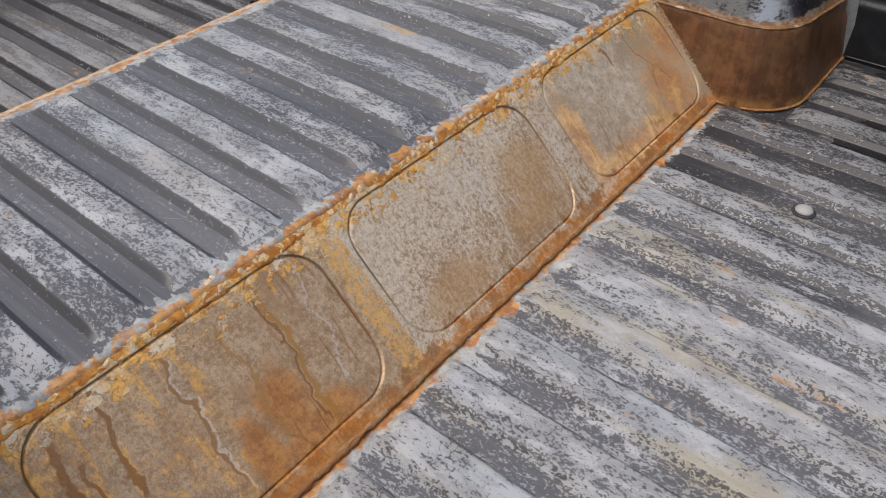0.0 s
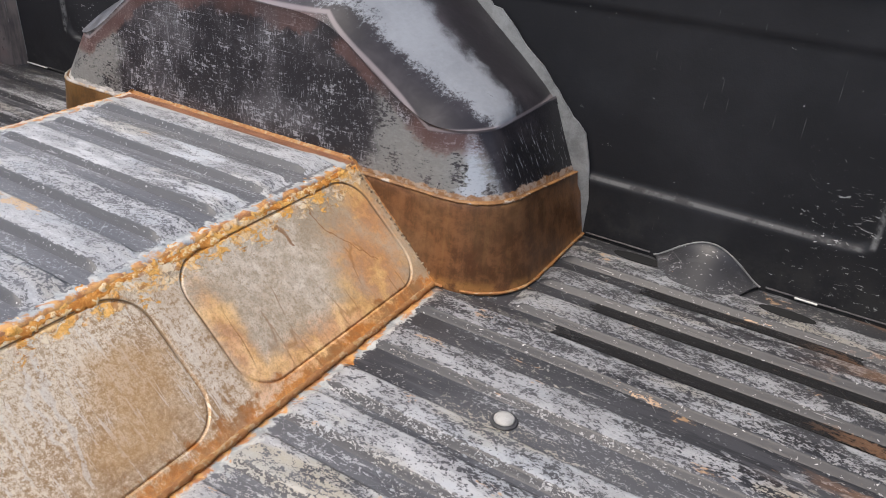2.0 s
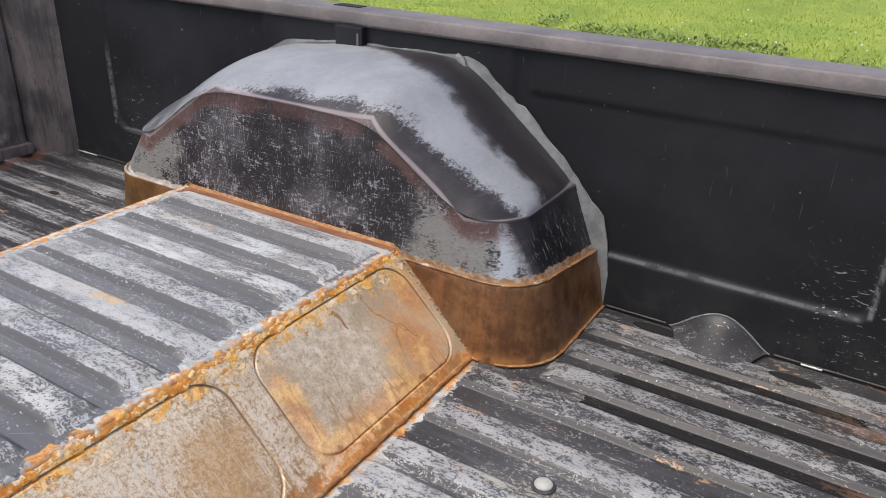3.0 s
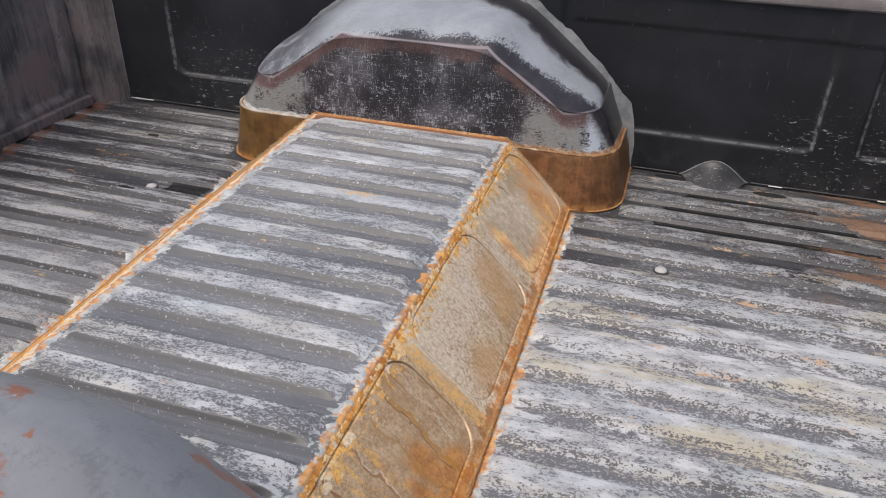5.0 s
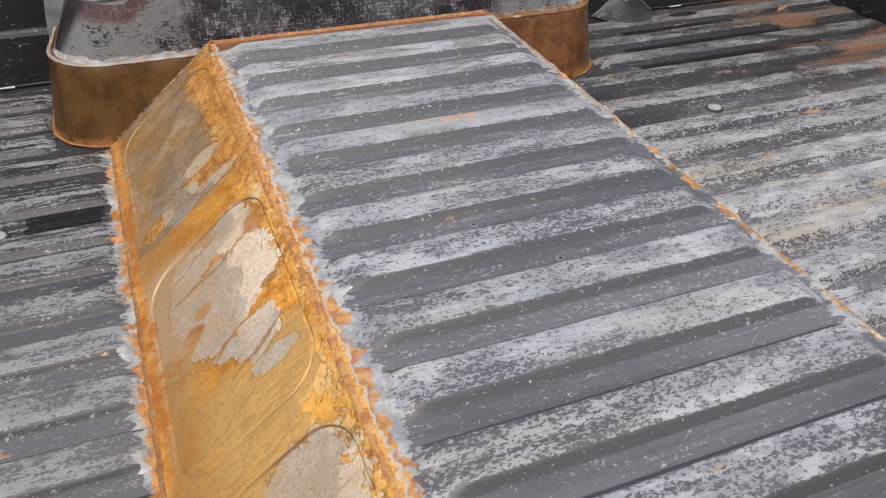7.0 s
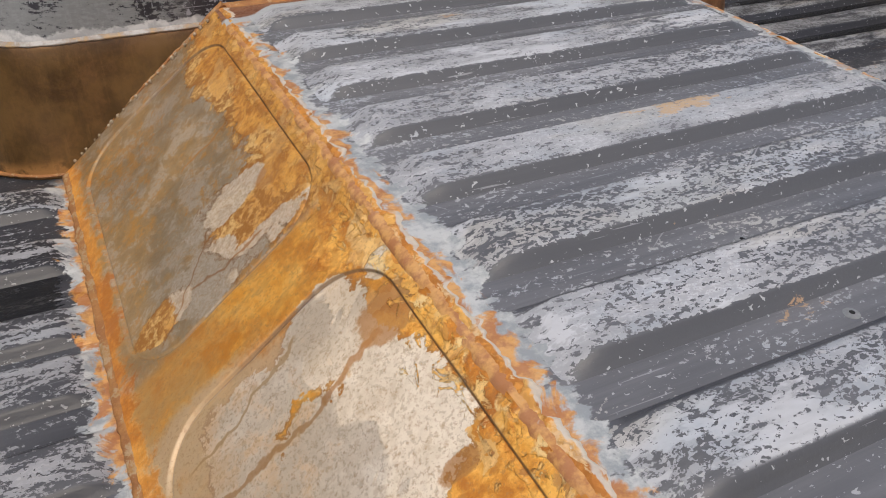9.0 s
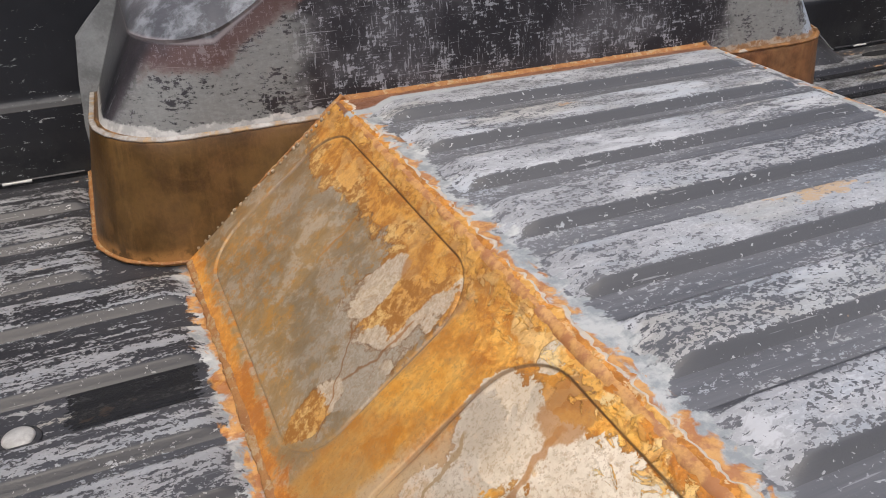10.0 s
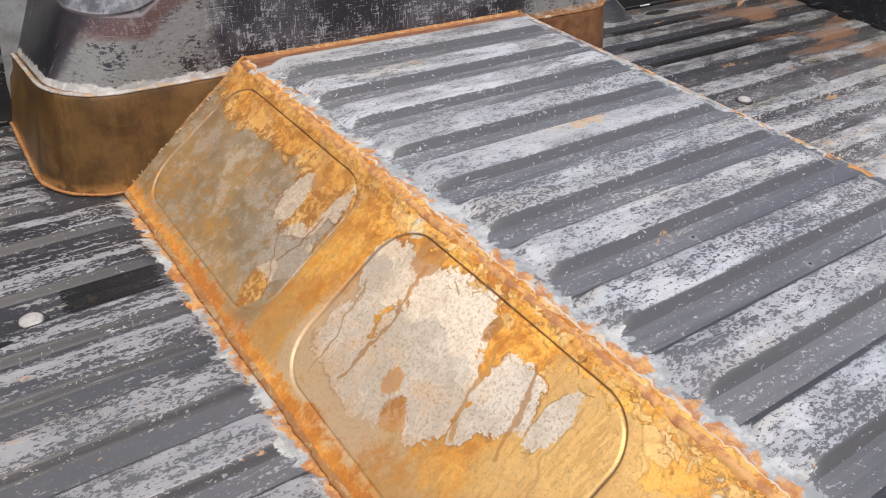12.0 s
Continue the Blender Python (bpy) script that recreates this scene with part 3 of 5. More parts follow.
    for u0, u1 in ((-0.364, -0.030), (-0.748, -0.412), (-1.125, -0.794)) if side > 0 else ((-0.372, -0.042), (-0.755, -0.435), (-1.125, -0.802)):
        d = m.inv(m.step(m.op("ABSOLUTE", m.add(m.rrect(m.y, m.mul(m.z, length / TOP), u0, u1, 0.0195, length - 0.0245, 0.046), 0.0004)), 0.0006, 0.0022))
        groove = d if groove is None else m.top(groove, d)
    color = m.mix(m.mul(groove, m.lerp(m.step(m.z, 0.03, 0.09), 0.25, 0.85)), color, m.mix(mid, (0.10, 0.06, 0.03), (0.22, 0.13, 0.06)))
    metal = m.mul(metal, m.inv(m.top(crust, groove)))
    color = m.mix(m.mul(vein, 0.55), color, dark)
    color = m.mix(m.mul(speck, 0.4), color, (0.34, 0.18, 0.07))
    color = m.mix(m.mul(m.step(m.noise(230, m.warp(0.006, 120), 4, 0.75), 0.54, 0.62), 0.3), color, (0.40, 0.22, 0.08))
    h = m.add(m.mul(mid, 0.5), m.mul(grit, 0.35), m.mul(fine, 0.2), m.mul(vein, -0.5), m.mul(rust, 0.5), m.mul(crust, m.add(0.8, m.mul(flakes, 2.0))))
    m.put(m.b.inputs["Coat Weight"], m.mul(m.inv(rust), 0.2 if side > 0 else 0.4))
    m.b.inputs["Coat Roughness"].default_value = 0.3
    return m.done(color, m.lerp(rust, 0.42, 0.62), h, 0.0007, metal)


def weld_rust(name, dull=0.0, deep=False):
    """Thick flaking rust: gold plates with orange and brown between them."""
    m = Mat(name, 0.65)
    a = m.noise(70, m.warp(0.012, 70), 6, 0.72)
    b = m.noise(210, None, 4, 0.7)
    c = m.noise(1.0, m.vec(60, 38, 60), 5, 0.68, 0.8)
    color = m.mix(m.step(a, 0.40, 0.6), (0.52, 0.18, 0.022), (0.80, 0.36, 0.07))
    color = m.mix(m.step(m.add(c, m.mul(m.sub(b, 0.5), 0.25)), 0.52, 0.57), color, m.mix(m.step(b, 0.38, 0.6), (0.76, 0.46, 0.13), (0.92, 0.72, 0.42)))
    color = m.mix(m.mul(m.step(m.noise(26, None, 5, 0.7), 0.60, 0.64), 0.75), color, (0.36, 0.14, 0.03))
    if deep:
        plates, brim = m.cellrand(60, m.warp(0.022, 60))
        brown = m.mix(m.step(a, 0.42, 0.58), (0.36, 0.13, 0.02), (0.60, 0.24, 0.035))
        near = m.step(m.add(m.y, m.mul(m.sub(m.noise(12), 0.5), 0.3)), -0.50, -0.34)
        color = m.mix(m.lerp(near, 0.45, 0.85), color, brown)
        color = m.mix(m.mul(m.step(plates, 0.6, 0.64), m.lerp(near, 0.6, 0.3)), color, (0.86, 0.52, 0.14))
        color = m.mix(m.mul(m.inv(m.step(brim, 0.02, 0.08)), 0.4), color, (0.30, 0.12, 0.02))
    flat = m.inv(m.step(m.add(m.op("ABSOLUTE", m.facing()[0]), m.mul(m.sub(b, 0.5), 0.3)), 0.36, 0.52))
    if deep:
        flat = m.step(m.facing()[0], 0.02, 0.22)
    if not dull:
        color = m.mix(m.mul(flat, 0.85), color, m.mix(b, (0.50, 0.46, 0.38), (0.72, 0.67, 0.57)))
    if dull:
        color = m.mix(dull, color, (0.22, 0.11, 0.05))
    return m.done(color, 0.65, m.add(m.mul(a, 0.7), m.mul(b, 0.6), m.mul(c, 0.6)), 0.0016)


def skirt_rust(name):
    m = Mat(name, 0.42)
    run = m.add(m.mul(m.noise(1.0, m.vec(55, 55, 4), 5, 0.6), 0.35), m.mul(m.noise(34, m.warp(0.03, 30), 5, 0.7), 0.65))
    big = m.noise(9, m.warp(0.03, 12), 4)
    fine = m.noise(200, None, 3)
    color = m.mix(m.step(run, 0.41, 0.59), (0.085, 0.036, 0.012), (0.195, 0.09, 0.034))
    color = m.mix(m.mul(m.step(big, 0.45, 0.65), 0.6), color, (0.2, 0.12, 0.055))
    color = m.mix(m.mul(m.step(m.x, -0.1, 0.3), 0.45), color, m.mix(m.step(run, 0.41, 0.59), (0.12, 0.048, 0.02), (0.235, 0.105, 0.046)))
    olive = m.step(m.add(m.mul(m.x, -1.0), m.mul(m.noise(11, m.warp(0.04, 10), 5, 0.7), 1.0)), 0.45, 0.95)
    color = m.mix(m.mul(olive, 0.75), color, m.mix(m.step(m.add(m.mul(big, 0.5), m.mul(run, 0.5)), 0.42, 0.58), (0.055, 0.030, 0.007), (0.135, 0.074, 0.018)))
    streaks = m.step(m.noise(1.0, m.vec(75, 75, 5, 2.0), 5, 0.7), 0.52, 0.66)
    color = m.mix(m.mul(streaks, 0.22), color, (0.26, 0.15, 0.055))
    rim = m.add(m.step(m.add(m.z, m.mul(big, 0.02)), 0.136, 0.146), m.inv(m.step(m.add(m.z, m.mul(big, -0.03)), -0.012, 0.004)))
    color = m.mix(m.mul(rim, m.step(m.noise(40, None, 4), 0.38, 0.52), 0.7), color, (0.44, 0.22, 0.07))
    color = m.mix(m.mul(m.step(m.noise(75, m.warp(0.02, 50), 5, 0.75), 0.53, 0.62), 0.35), color, (0.10, 0.05, 0.02))
    return m.done(color, m.lerp(run, 0.3, 0.55), m.add(m.mul(run, 0.4), m.mul(fine, 0.5)), 0.0008)


def well_paint(name, scraped):
    """Black bed paint of a wheel housing; scraped to grey primer where the grinder went."""
    m = Mat(name, 0.32, 0.0, 0.3)
    fine = m.noise(1.0, m.vec(130, 130, 330), 3, 0.7)
    scr = m.noise(1.0, m.vec(300, 150, 85), 4, 0.7)
    scr2 = m.noise(1.0, m.vec(55, 90, 330, 5), 4, 0.7)
    big = m.noise(6, m.warp(0.05, 9), 5, 0.62)
    mid = m.noise(28, m.warp(0.03, 30), 5, 0.68)
    side = m.op("ABSOLUTE", m.x)
    crease = m.top(m.low(m.sub(0.341, m.mul(m.sub(side, 0.175), 0.68)), 0.341), 0.216)
    below = m.sub(crease, m.z)
    if scraped:
        paint = m.mix(m.step(big, 0.4, 0.6), (0.026, 0.024, 0.027), (0.062, 0.055, 0.060))
        inner = m.inv(m.step(m.y, 0.03, 0.05))
        face = m.mul(inner, m.step(below, -0.002, 0.002))
        paint = m.mix(m.mul(face, m.step(m.add(big, m.mul(mid, 0.4)), 0.6, 0.85), 0.45), paint, (0.12, 0.12, 0.125))
        marks = m.step(m.add(m.mul(scr, 0.5), m.mul(scr2, 0.45), m.mul(mid, 0.4), m.mul(fine, 0.25), m.mul(m.z, -0.3)), 0.80, 0.815)
        for along in (m.vec(13, 13, 640), m.vec(560, 300, 20, 3.0), m.vec(230, 160, 420, 1.0), m.vec(420, 240, 60, 7.0)):
            marks = m.top(marks, m.step(m.add(m.noise(1.0, along, 3, 0.65, 0.3), m.mul(m.sub(big, 0.5), 0.25)), 0.64, 0.66))
        color = m.mix(m.mul(marks, face, 0.85), paint, m.mix(mid, (0.20, 0.20, 0.215), (0.40, 0.40, 0.42)))
        ends = m.step(m.add(side, m.mul(m.sub(big, 0.5), 0.25)), 0.25, 0.29)
        bare = m.mul(ends, face, m.step(m.add(m.mul(fine, 0.6), m.mul(mid, 0.6)), 0.5, 0.56), m.step(m.sub(below, m.mul(mid, 0.05)), -0.01, 0.0))
        color = m.mix(m.mul(bare, 0.92), color, m.mix(fine, (0.15, 0.152, 0.145), (0.26, 0.262, 0.25)))
        red = m.mul(face, m.inv(m.step(m.sub(below, m.mul(mid, 0.055)), -0.006, 0.004)), m.step(m.noise(5, None, 3), 0.36, 0.46))
        color = m.mix(m.mul(red, 0.65), color, m.mix(mid, (0.09, 0.048, 0.042), (0.17, 0.095, 0.082)))
        ragged = m.add(m.mul(m.sub(mid, 0.5), 0.10), m.mul(m.sub(fine, 0.5), 0.05), m.mul(m.sub(scr, 0.5), 0.05), m.mul(m.sub(big, 0.5), 0.14))
        soft = m.mul(ragged, 0.6)
        crown = m.mul(m.step(below, 0.002, -0.004), m.step(m.add(m.y, soft, m.mul(m.x, -0.08)), 0.0, 0.06), m.inv(m.step(m.sub(m.add(m.y, soft, m.mul(side, 0.12)), m.mul(m.inv(m.step(m.x, -0.05, 0.22)), 0.09)), 0.13, 0.23)))
        crown = m.step(m.add(crown, m.mul(m.sub(m.add(m.mul(fine, 0.5), m.mul(scr, 0.5)), 0.5), m.mul(m.sub(1.0, crown), crown, 3.0))), 0.25, 0.7)
        crown = m.mul(crown, m.sub(1.0, m.mul(m.step(m.mul(m.x, -1.0), 0.18, 0.34), m.step(mid, 0.35, 0.55), 0.8)))
        tone = m.mix(m.step(m.add(m.mul(big, 0.6), m.mul(mid, 0.25), m.mul(fine, 0.15)), 0.36, 0.64), (0.235, 0.248, 0.266), (0.325, 0.343, 0.365))
        color = m.mix(m.mul(crown, 0.9), color, tone)
        spots = m.mul(crown, m.step(m.add(m.mul(mid, 0.6), m.mul(scr, 0.4)), 0.63, 0.645))
        color = m.mix(m.mul(spots, 0.8), color, (0.06, 0.058, 0.066))
        corner = m.mul(m.step(m.add(m.x, m.mul(m.noise(30, None, 4), 0.0)), 0.0, 0.1), m.step(m.add(side, m.mul(mid, 0.04)), 0.425, 0.445), m.inv(m.step(m.add(m.y, m.mul(fine, 0.06)), 0.05, 0.075)), m.step(m.add(mid, m.mul(fine, 0.4)), 0.62, 0.68))
        color = m.mix(m.mul(corner, 0.9), color, (0.38, 0.42, 0.47))
        facet = m.mul(m.step(m.add(side, m.mul(m.sub(mid, 0.5), 0.02)), 0.435, 0.455), m.step(m.add(m.y, m.mul(m.sub(fine, 0.5), 0.04)), 0.045, 0.07))
        color = m.mix(m.mul(facet, 0.9), color, (0.013, 0.013, 0.015))
        graze = m.mul(facet, m.step(m.noise(1.0, m.vec(30, 190, 40, 2.0), 4, 0.7, 0.4), 0.60, 0.63))
        color = m.mix(m.mul(graze, 0.7), color, (0.3, 0.31, 0.33))
        # ground pale metal, rusty on the front half, along the weld above the skirt
        height = m.sub(m.z, m.sub(LIP, m.mul(m.top(m.sub(m.y, 0.08), 0.0), 0.147)))
        band = m.inv(m.step(m.sub(height, m.add(m.mul(m.sub(m.noise(1.0, m.vec(40, 40, 40, 3.0), 4, 0.65), 0.5), 0.020), m.mul(m.sub(fine, 0.5), 0.003))), 0.007, 0.0095))
        pale = m.mix(m.step(m.noise(45, None, 4, 0.7), 0.42, 0.6), (0.40, 0.39, 0.37), (0.60, 0.585, 0.55))
        rusted = m.mix(m.step(m.noise(60, None, 4, 0.7), 0.42, 0.6), (0.26, 0.13, 0.05), (0.42, 0.33, 0.25))
        color = m.mix(m.mul(band, 0.9), color, m.mix(m.step(m.add(m.x, m.mul(m.sub(mid, 0.5), 0.3)), 0.0, 0.1), pale, rusted))
        seam = m.inv(m.step(m.op("ABSOLUTE", m.sub(below, -0.003)), 0.001, 0.004))
        color = m.mix(m.mul(seam, 0.55), color, (0.36, 0.31, 0.31))
        rough = m.lerp(m.top(bare, crown), 0.3, 0.48)
    else:
        color = m.mix(m.step(big, 0.35, 0.65), (0.175, 0.177, 0.187), (0.25, 0.25, 0.258))
        color = m.mix(m.mul(m.step(m.add(m.mul(mid, 0.6), m.mul(scr, 0.4)), 0.5, 0.62), 0.35), color, (0.12, 0.12, 0.125))
        chip = m.step(m.add(m.mul(m.noise(13, m.warp(0.02, 30), 4), 0.7), m.mul(mid, 0.3)), 0.60, 0.63)
        rim = m.mul(m.inv(m.step(m.op("ABSOLUTE", m.add(m.y, m.add(1.375, m.mul(m.sub(m.noise(9), 0.5), 0.03)))), 0.003, 0.009)), m.step(m.noise(14, m.warp(0.03, 20), 4), 0.44, 0.5))
        color = m.mix(m.top(chip, rim), color, m.mix(mid, (0.2, 0.075, 0.045), (0.34, 0.15, 0.1)))
        dot = m.step(m.noise(60, None, 2), 0.72, 0.75)
        color = m.mix(dot, color, (0.45, 0.45, 0.45))
        rough = m.lerp(m.step(big, 0.3, 0.7), 0.3, 0.42)
    return m.done(color, rough, m.add(m.mul(fine, 0.3), m.mul(m.noise(30), 0.5)), 0.0007)


def lip_metal(name):
    """Ground bright metal with rust along the weld round a housing."""
    m = Mat(name, 0.5)
    n = m.noise(26, m.warp(0.02, 30), 5, 0.68)
    f = m.noise(160, None, 3)
    bright = m.mix(m.step(m.add(n, m.mul(f, 0.3)), 0.5, 0.75), (0.46, 0.435, 0.40), (0.26, 0.21, 0.16))
    bright = m.mix(m.mul(m.step(n, 0.50, 0.62), 0.8), bright, (0.50, 0.31, 0.12))
    rust = m.mix(m.step(n, 0.35, 0.65), (0.16, 0.075, 0.025), (0.36, 0.18, 0.06))
    rust = m.mix(m.step(m.noise(33, None, 4), 0.56, 0.62), rust, (0.42, 0.37, 0.30))
    color = m.mix(m.step(m.add(m.mul(n, 0.4), m.x), -0.1, 0.25), bright, rust)
    return m.done(color, 0.5, m.add(n, m.mul(f, 0.4)), 0.001)


def wall_paint(name):
    m = Mat(name, 0.38, 0.0, 0.28)
    big = m.noise(5, None, 4)
    color = m.mix(m.step(big, 0.35, 0.7), (0.015, 0.0155, 0.018), (0.026, 0.027, 0.031))
    zone = m.mul(m.inv(m.step(m.z, 0.16, 0.34)), m.top(m.step(m.noise(3.5, None, 3), 0.5, 0.65), m.top(m.step(m.x, 0.72, 0.9), m.mul(m.step(m.x, -0.84, -0.78), m.inv(m.step(m.x, -0.6, -0.45))))))
    scuff = m.step(m.add(m.noise(1.0, m.vec(60, 60, 170), 5, 0.74, 0.9), m.mul(zone, 0.085)), 0.70, 0.72)
    color = m.mix(m.mul(scuff, 0.85), color, (0.42, 0.43, 0.43))
    tick = m.step(m.noise(1.0, m.vec(110, 110, 130, 3), 3, 0.6), 0.735, 0.76)
    color = m.mix(m.mul(tick, 0.8), color, (0.45, 0.45, 0.45))
    line = m.step(m.noise(1.0, m.vec(300, 300, 10, 3), 2), 0.73, 0.76)
    color = m.mix(m.mul(line, 0.35), color, (0.3, 0.3, 0.3))
    dust = m.mul(m.inv(m.step(m.add(m.z, m.mul(big, 0.06)), 0.04, 0.13)), m.step(m.noise(25, None, 5, 0.7), 0.38, 0.65))
    color = m.mix(m.mul(dust, 0.15), color, (0.12, 0.12, 0.11))
    # stamping edges: worn paint, and the light they catch painted in as pale lines
    ridge = m.mul(m.inv(m.step(m.op("ABSOLUTE", m.sub(m.z, 0.0995)), 0.001, 0.0038)), m.step(m.noise(20, None, 4), 0.35, 0.5), m.top(m.mul(m.step(m.x, -0.81, -0.79), m.inv(m.step(m.x, 0.0, 0.1))), m.mul(m.step(m.x, 0.3, 0.4), m.inv(m.mul(m.step(m.x, 0.91, 0.92), m.inv(m.step(m.x, 1.03, 1.04)))))))
    color = m.mix(m.mul(ridge, 0.22), color, (0.3, 0.31, 0.31))
    worn = None
    for x in (-0.832, 0.924, 1.026):
        d = m.inv(m.step(m.op("ABSOLUTE", m.sub(m.x, x + 0.002)), 0.001, 0.006))
        worn = d if worn is None else m.top(worn, d)
    worn = m.mul(worn, m.step(m.z, 0.10, 0.11), m.inv(m.step(m.z, 0.24, 0.33)), m.step(m.noise(60, None, 5, 0.7), 0.35, 0.6))
    color = m.mix(m.mul(worn, 0.4), color, (0.34, 0.35, 0.35))
    return m.done(color, m.lerp(big, 0.38, 0.55), m.noise(120), 0.0004)


def faded(name, a, b, rough=0.6, scale=12, spots=0.7, spot=(0.3, 0.16, 0.09)):
    m = Mat(name, rough)
    n = m.noise(scale, m.warp(0.03, scale), 5, 0.65)
    f = m.noise(scale * 14, None, 3)
    color = m.mix(m.step(m.add(n, m.mul(f, 0.25)), 0.4, 0.85), a, b)
    color = m.mix(m.mul(m.step(m.noise(scale * 1.7, None, 4), spots, spots + 0.05), 0.7), color, spot)
    return m.done(color, m.lerp(n, rough - 0.12, rough + 0.12), m.add(m.mul(n, 0.5), m.mul(f, 0.5)), 0.0008)


def gate_paint(name):
    """Dull black paint gone brown, worn in upright streaks."""
    m = Mat(name, 0.5)
    big = m.noise(7, m.warp(0.04, 9), 4, 0.6)
    up = m.noise(1.0, m.vec(40, 75, 7), 5, 0.7)
    fine = m.noise(170, None, 3)
    color = m.mix(m.step(m.add(m.mul(big, 0.6), m.mul(up, 0.5)), 0.42, 0.68), (0.064, 0.060, 0.059), (0.225, 0.19, 0.176))
    color = m.mix(m.mul(m.step(big, 0.56, 0.66), 0.5), color, (0.19, 0.125, 0.11))
    wear = m.step(m.add(m.mul(up, 0.7), m.mul(fine, 0.3)), 0.60, 0.63)
    color = m.mix(m.mul(wear, 0.7), color, (0.03, 0.03, 0.03))
    scratch = m.step(m.noise(1.0, m.vec(90, 160, 12, 4.0), 3, 0.6), 0.70, 0.73)
    color = m.mix(m.mul(scratch, 0.6), color, (0.36, 0.35, 0.34))
    return m.done(color, m.lerp(up, 0.4, 0.65), m.add(m.mul(up, 0.5), m.mul(fine, 0.5)), 0.0008)


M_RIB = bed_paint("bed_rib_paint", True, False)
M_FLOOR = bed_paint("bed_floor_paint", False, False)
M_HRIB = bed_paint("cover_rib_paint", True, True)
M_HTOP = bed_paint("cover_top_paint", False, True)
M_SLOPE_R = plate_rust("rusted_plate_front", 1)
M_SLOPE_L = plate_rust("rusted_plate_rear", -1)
M_WELD = weld_rust("weld_rust")
M_WELD_DULL = weld_rust("dull_weld_rust", 0.72)
M_CRUST = weld_rust("orange_crust", 0.0, True)
M_SKIRT = skirt_rust("skirt_rust")
M_LIP = lip_metal("ground_lip")
M_WELL = well_paint("scraped_black_paint", True)
M_WELL2 = well_paint("grey_black_paint", False)
M_WALL = wall_paint("black_bed_wall_paint")
M_GATE = gate_paint("tailgate_paint")
M_PILLAR = gate_paint("pillar_paint")
M_RAIL = faded("rail_paint", (0.115, 0.100, 0.098), (0.205, 0.178, 0.174), 0.55, 10, 0.72, (0.2, 0.12, 0.09))
M_SEAL = faded("grey_seam_sealer", (0.16, 0.165, 0.165), (0.3, 0.31, 0.31), 0.7, 30, 0.9)
M_ZINC = faded("zinc_bolt", (0.34, 0.33, 0.31), (0.55, 0.54, 0.51), 0.4, 60, 0.8)
M_DROP = faded("weld_drop_metal", (0.20, 0.14, 0.08), (0.46, 0.36, 0.24), 0.5, 60, 0.6, (0.16, 0.08, 0.03))
M_SEAT = faded("bolt_seat_paint", (0.02, 0.02, 0.022), (0.06, 0.06, 0.063), 0.5, 60, 0.72, (0.3, 0.3, 0.3))
M_HOLE = faded("dark_hole", (0.006, 0.006, 0.006), (0.012, 0.012, 0.012), 0.8, 20, 0.95)
M_WHITE = faded("white_chip", (0.55, 0.55, 0.52), (0.7, 0.7, 0.66), 0.6, 40, 0.95)


# ---- mesh helpers ----
def mesh_of(name, verts, faces, smooth=True):
    me = bpy.data.meshes.new(name)
    me.from_pydata([tuple(v) for v in verts], [], faces)
    me.update()
    bm = bmesh.new()
    bm.from_mesh(me)
    bmesh.ops.recalc_face_normals(bm, faces=bm.faces)
    bm.to_mesh(me)
    bm.free()
    if smooth:
        me.shade_smooth()
    return me


def part(name, data, material, parent=None, label=""):
    """Links a mesh or a bmesh as one object under its thing."""
    if isinstance(data, bmesh.types.BMesh):
        me = bpy.data.meshes.new(name)
        data.to_mesh(me)
        data.free()
        data = me
    if not data.materials:
        data.materials.append(material)
    ob = new(name, data)
    if parent is not None:
        ob.parent = parent
        ob.matrix_parent_inverse = Matrix.Translation(parent.location).inverted() if parent.parent is None else Matrix()
    return tagged(ob, label)


def thing(name, at, label, category, group="", kind=""):
    ob = new(name)
    ob.location = at
    ob.empty_display_size = 0.05
    return tagged(ob, label, category, group, kind)


def slab(name, grid, off):
    """A sheet with thickness: a grid of points and its copy shifted by off."""
    g = np.asarray(grid, float)
    n, k = g.shape[:2]
    verts = np.concatenate([g.reshape(-1, 3), (g + np.asarray(off, float)).reshape(-1, 3)])
    faces, s = [], n * k
    for i in range(n - 1):
        for j in range(k - 1):
            a = i * k + j
            faces.append((a, a + 1, a + k + 1, a + k))
            faces.append((s + a, s + a + k, s + a + k + 1, s + a + 1))
    rim = [(i, 0) for i in range(n)] + [(n - 1, j) for j in range(1, k)] + [(i, k - 1) for i in range(n - 2, -1, -1)] + [(0, j) for j in range(k - 2, 0, -1)]
    for (i, j), (p, q) in zip(rim, rim[1:] + rim[:1]):
        a, b = i * k + j, p * k + q
        faces.append((a, b, s + b, s + a))
    me = mesh_of(name, verts, faces)
    me.shade_smooth()
    me.set_sharp_from_angle(angle=radians(40))
    return me


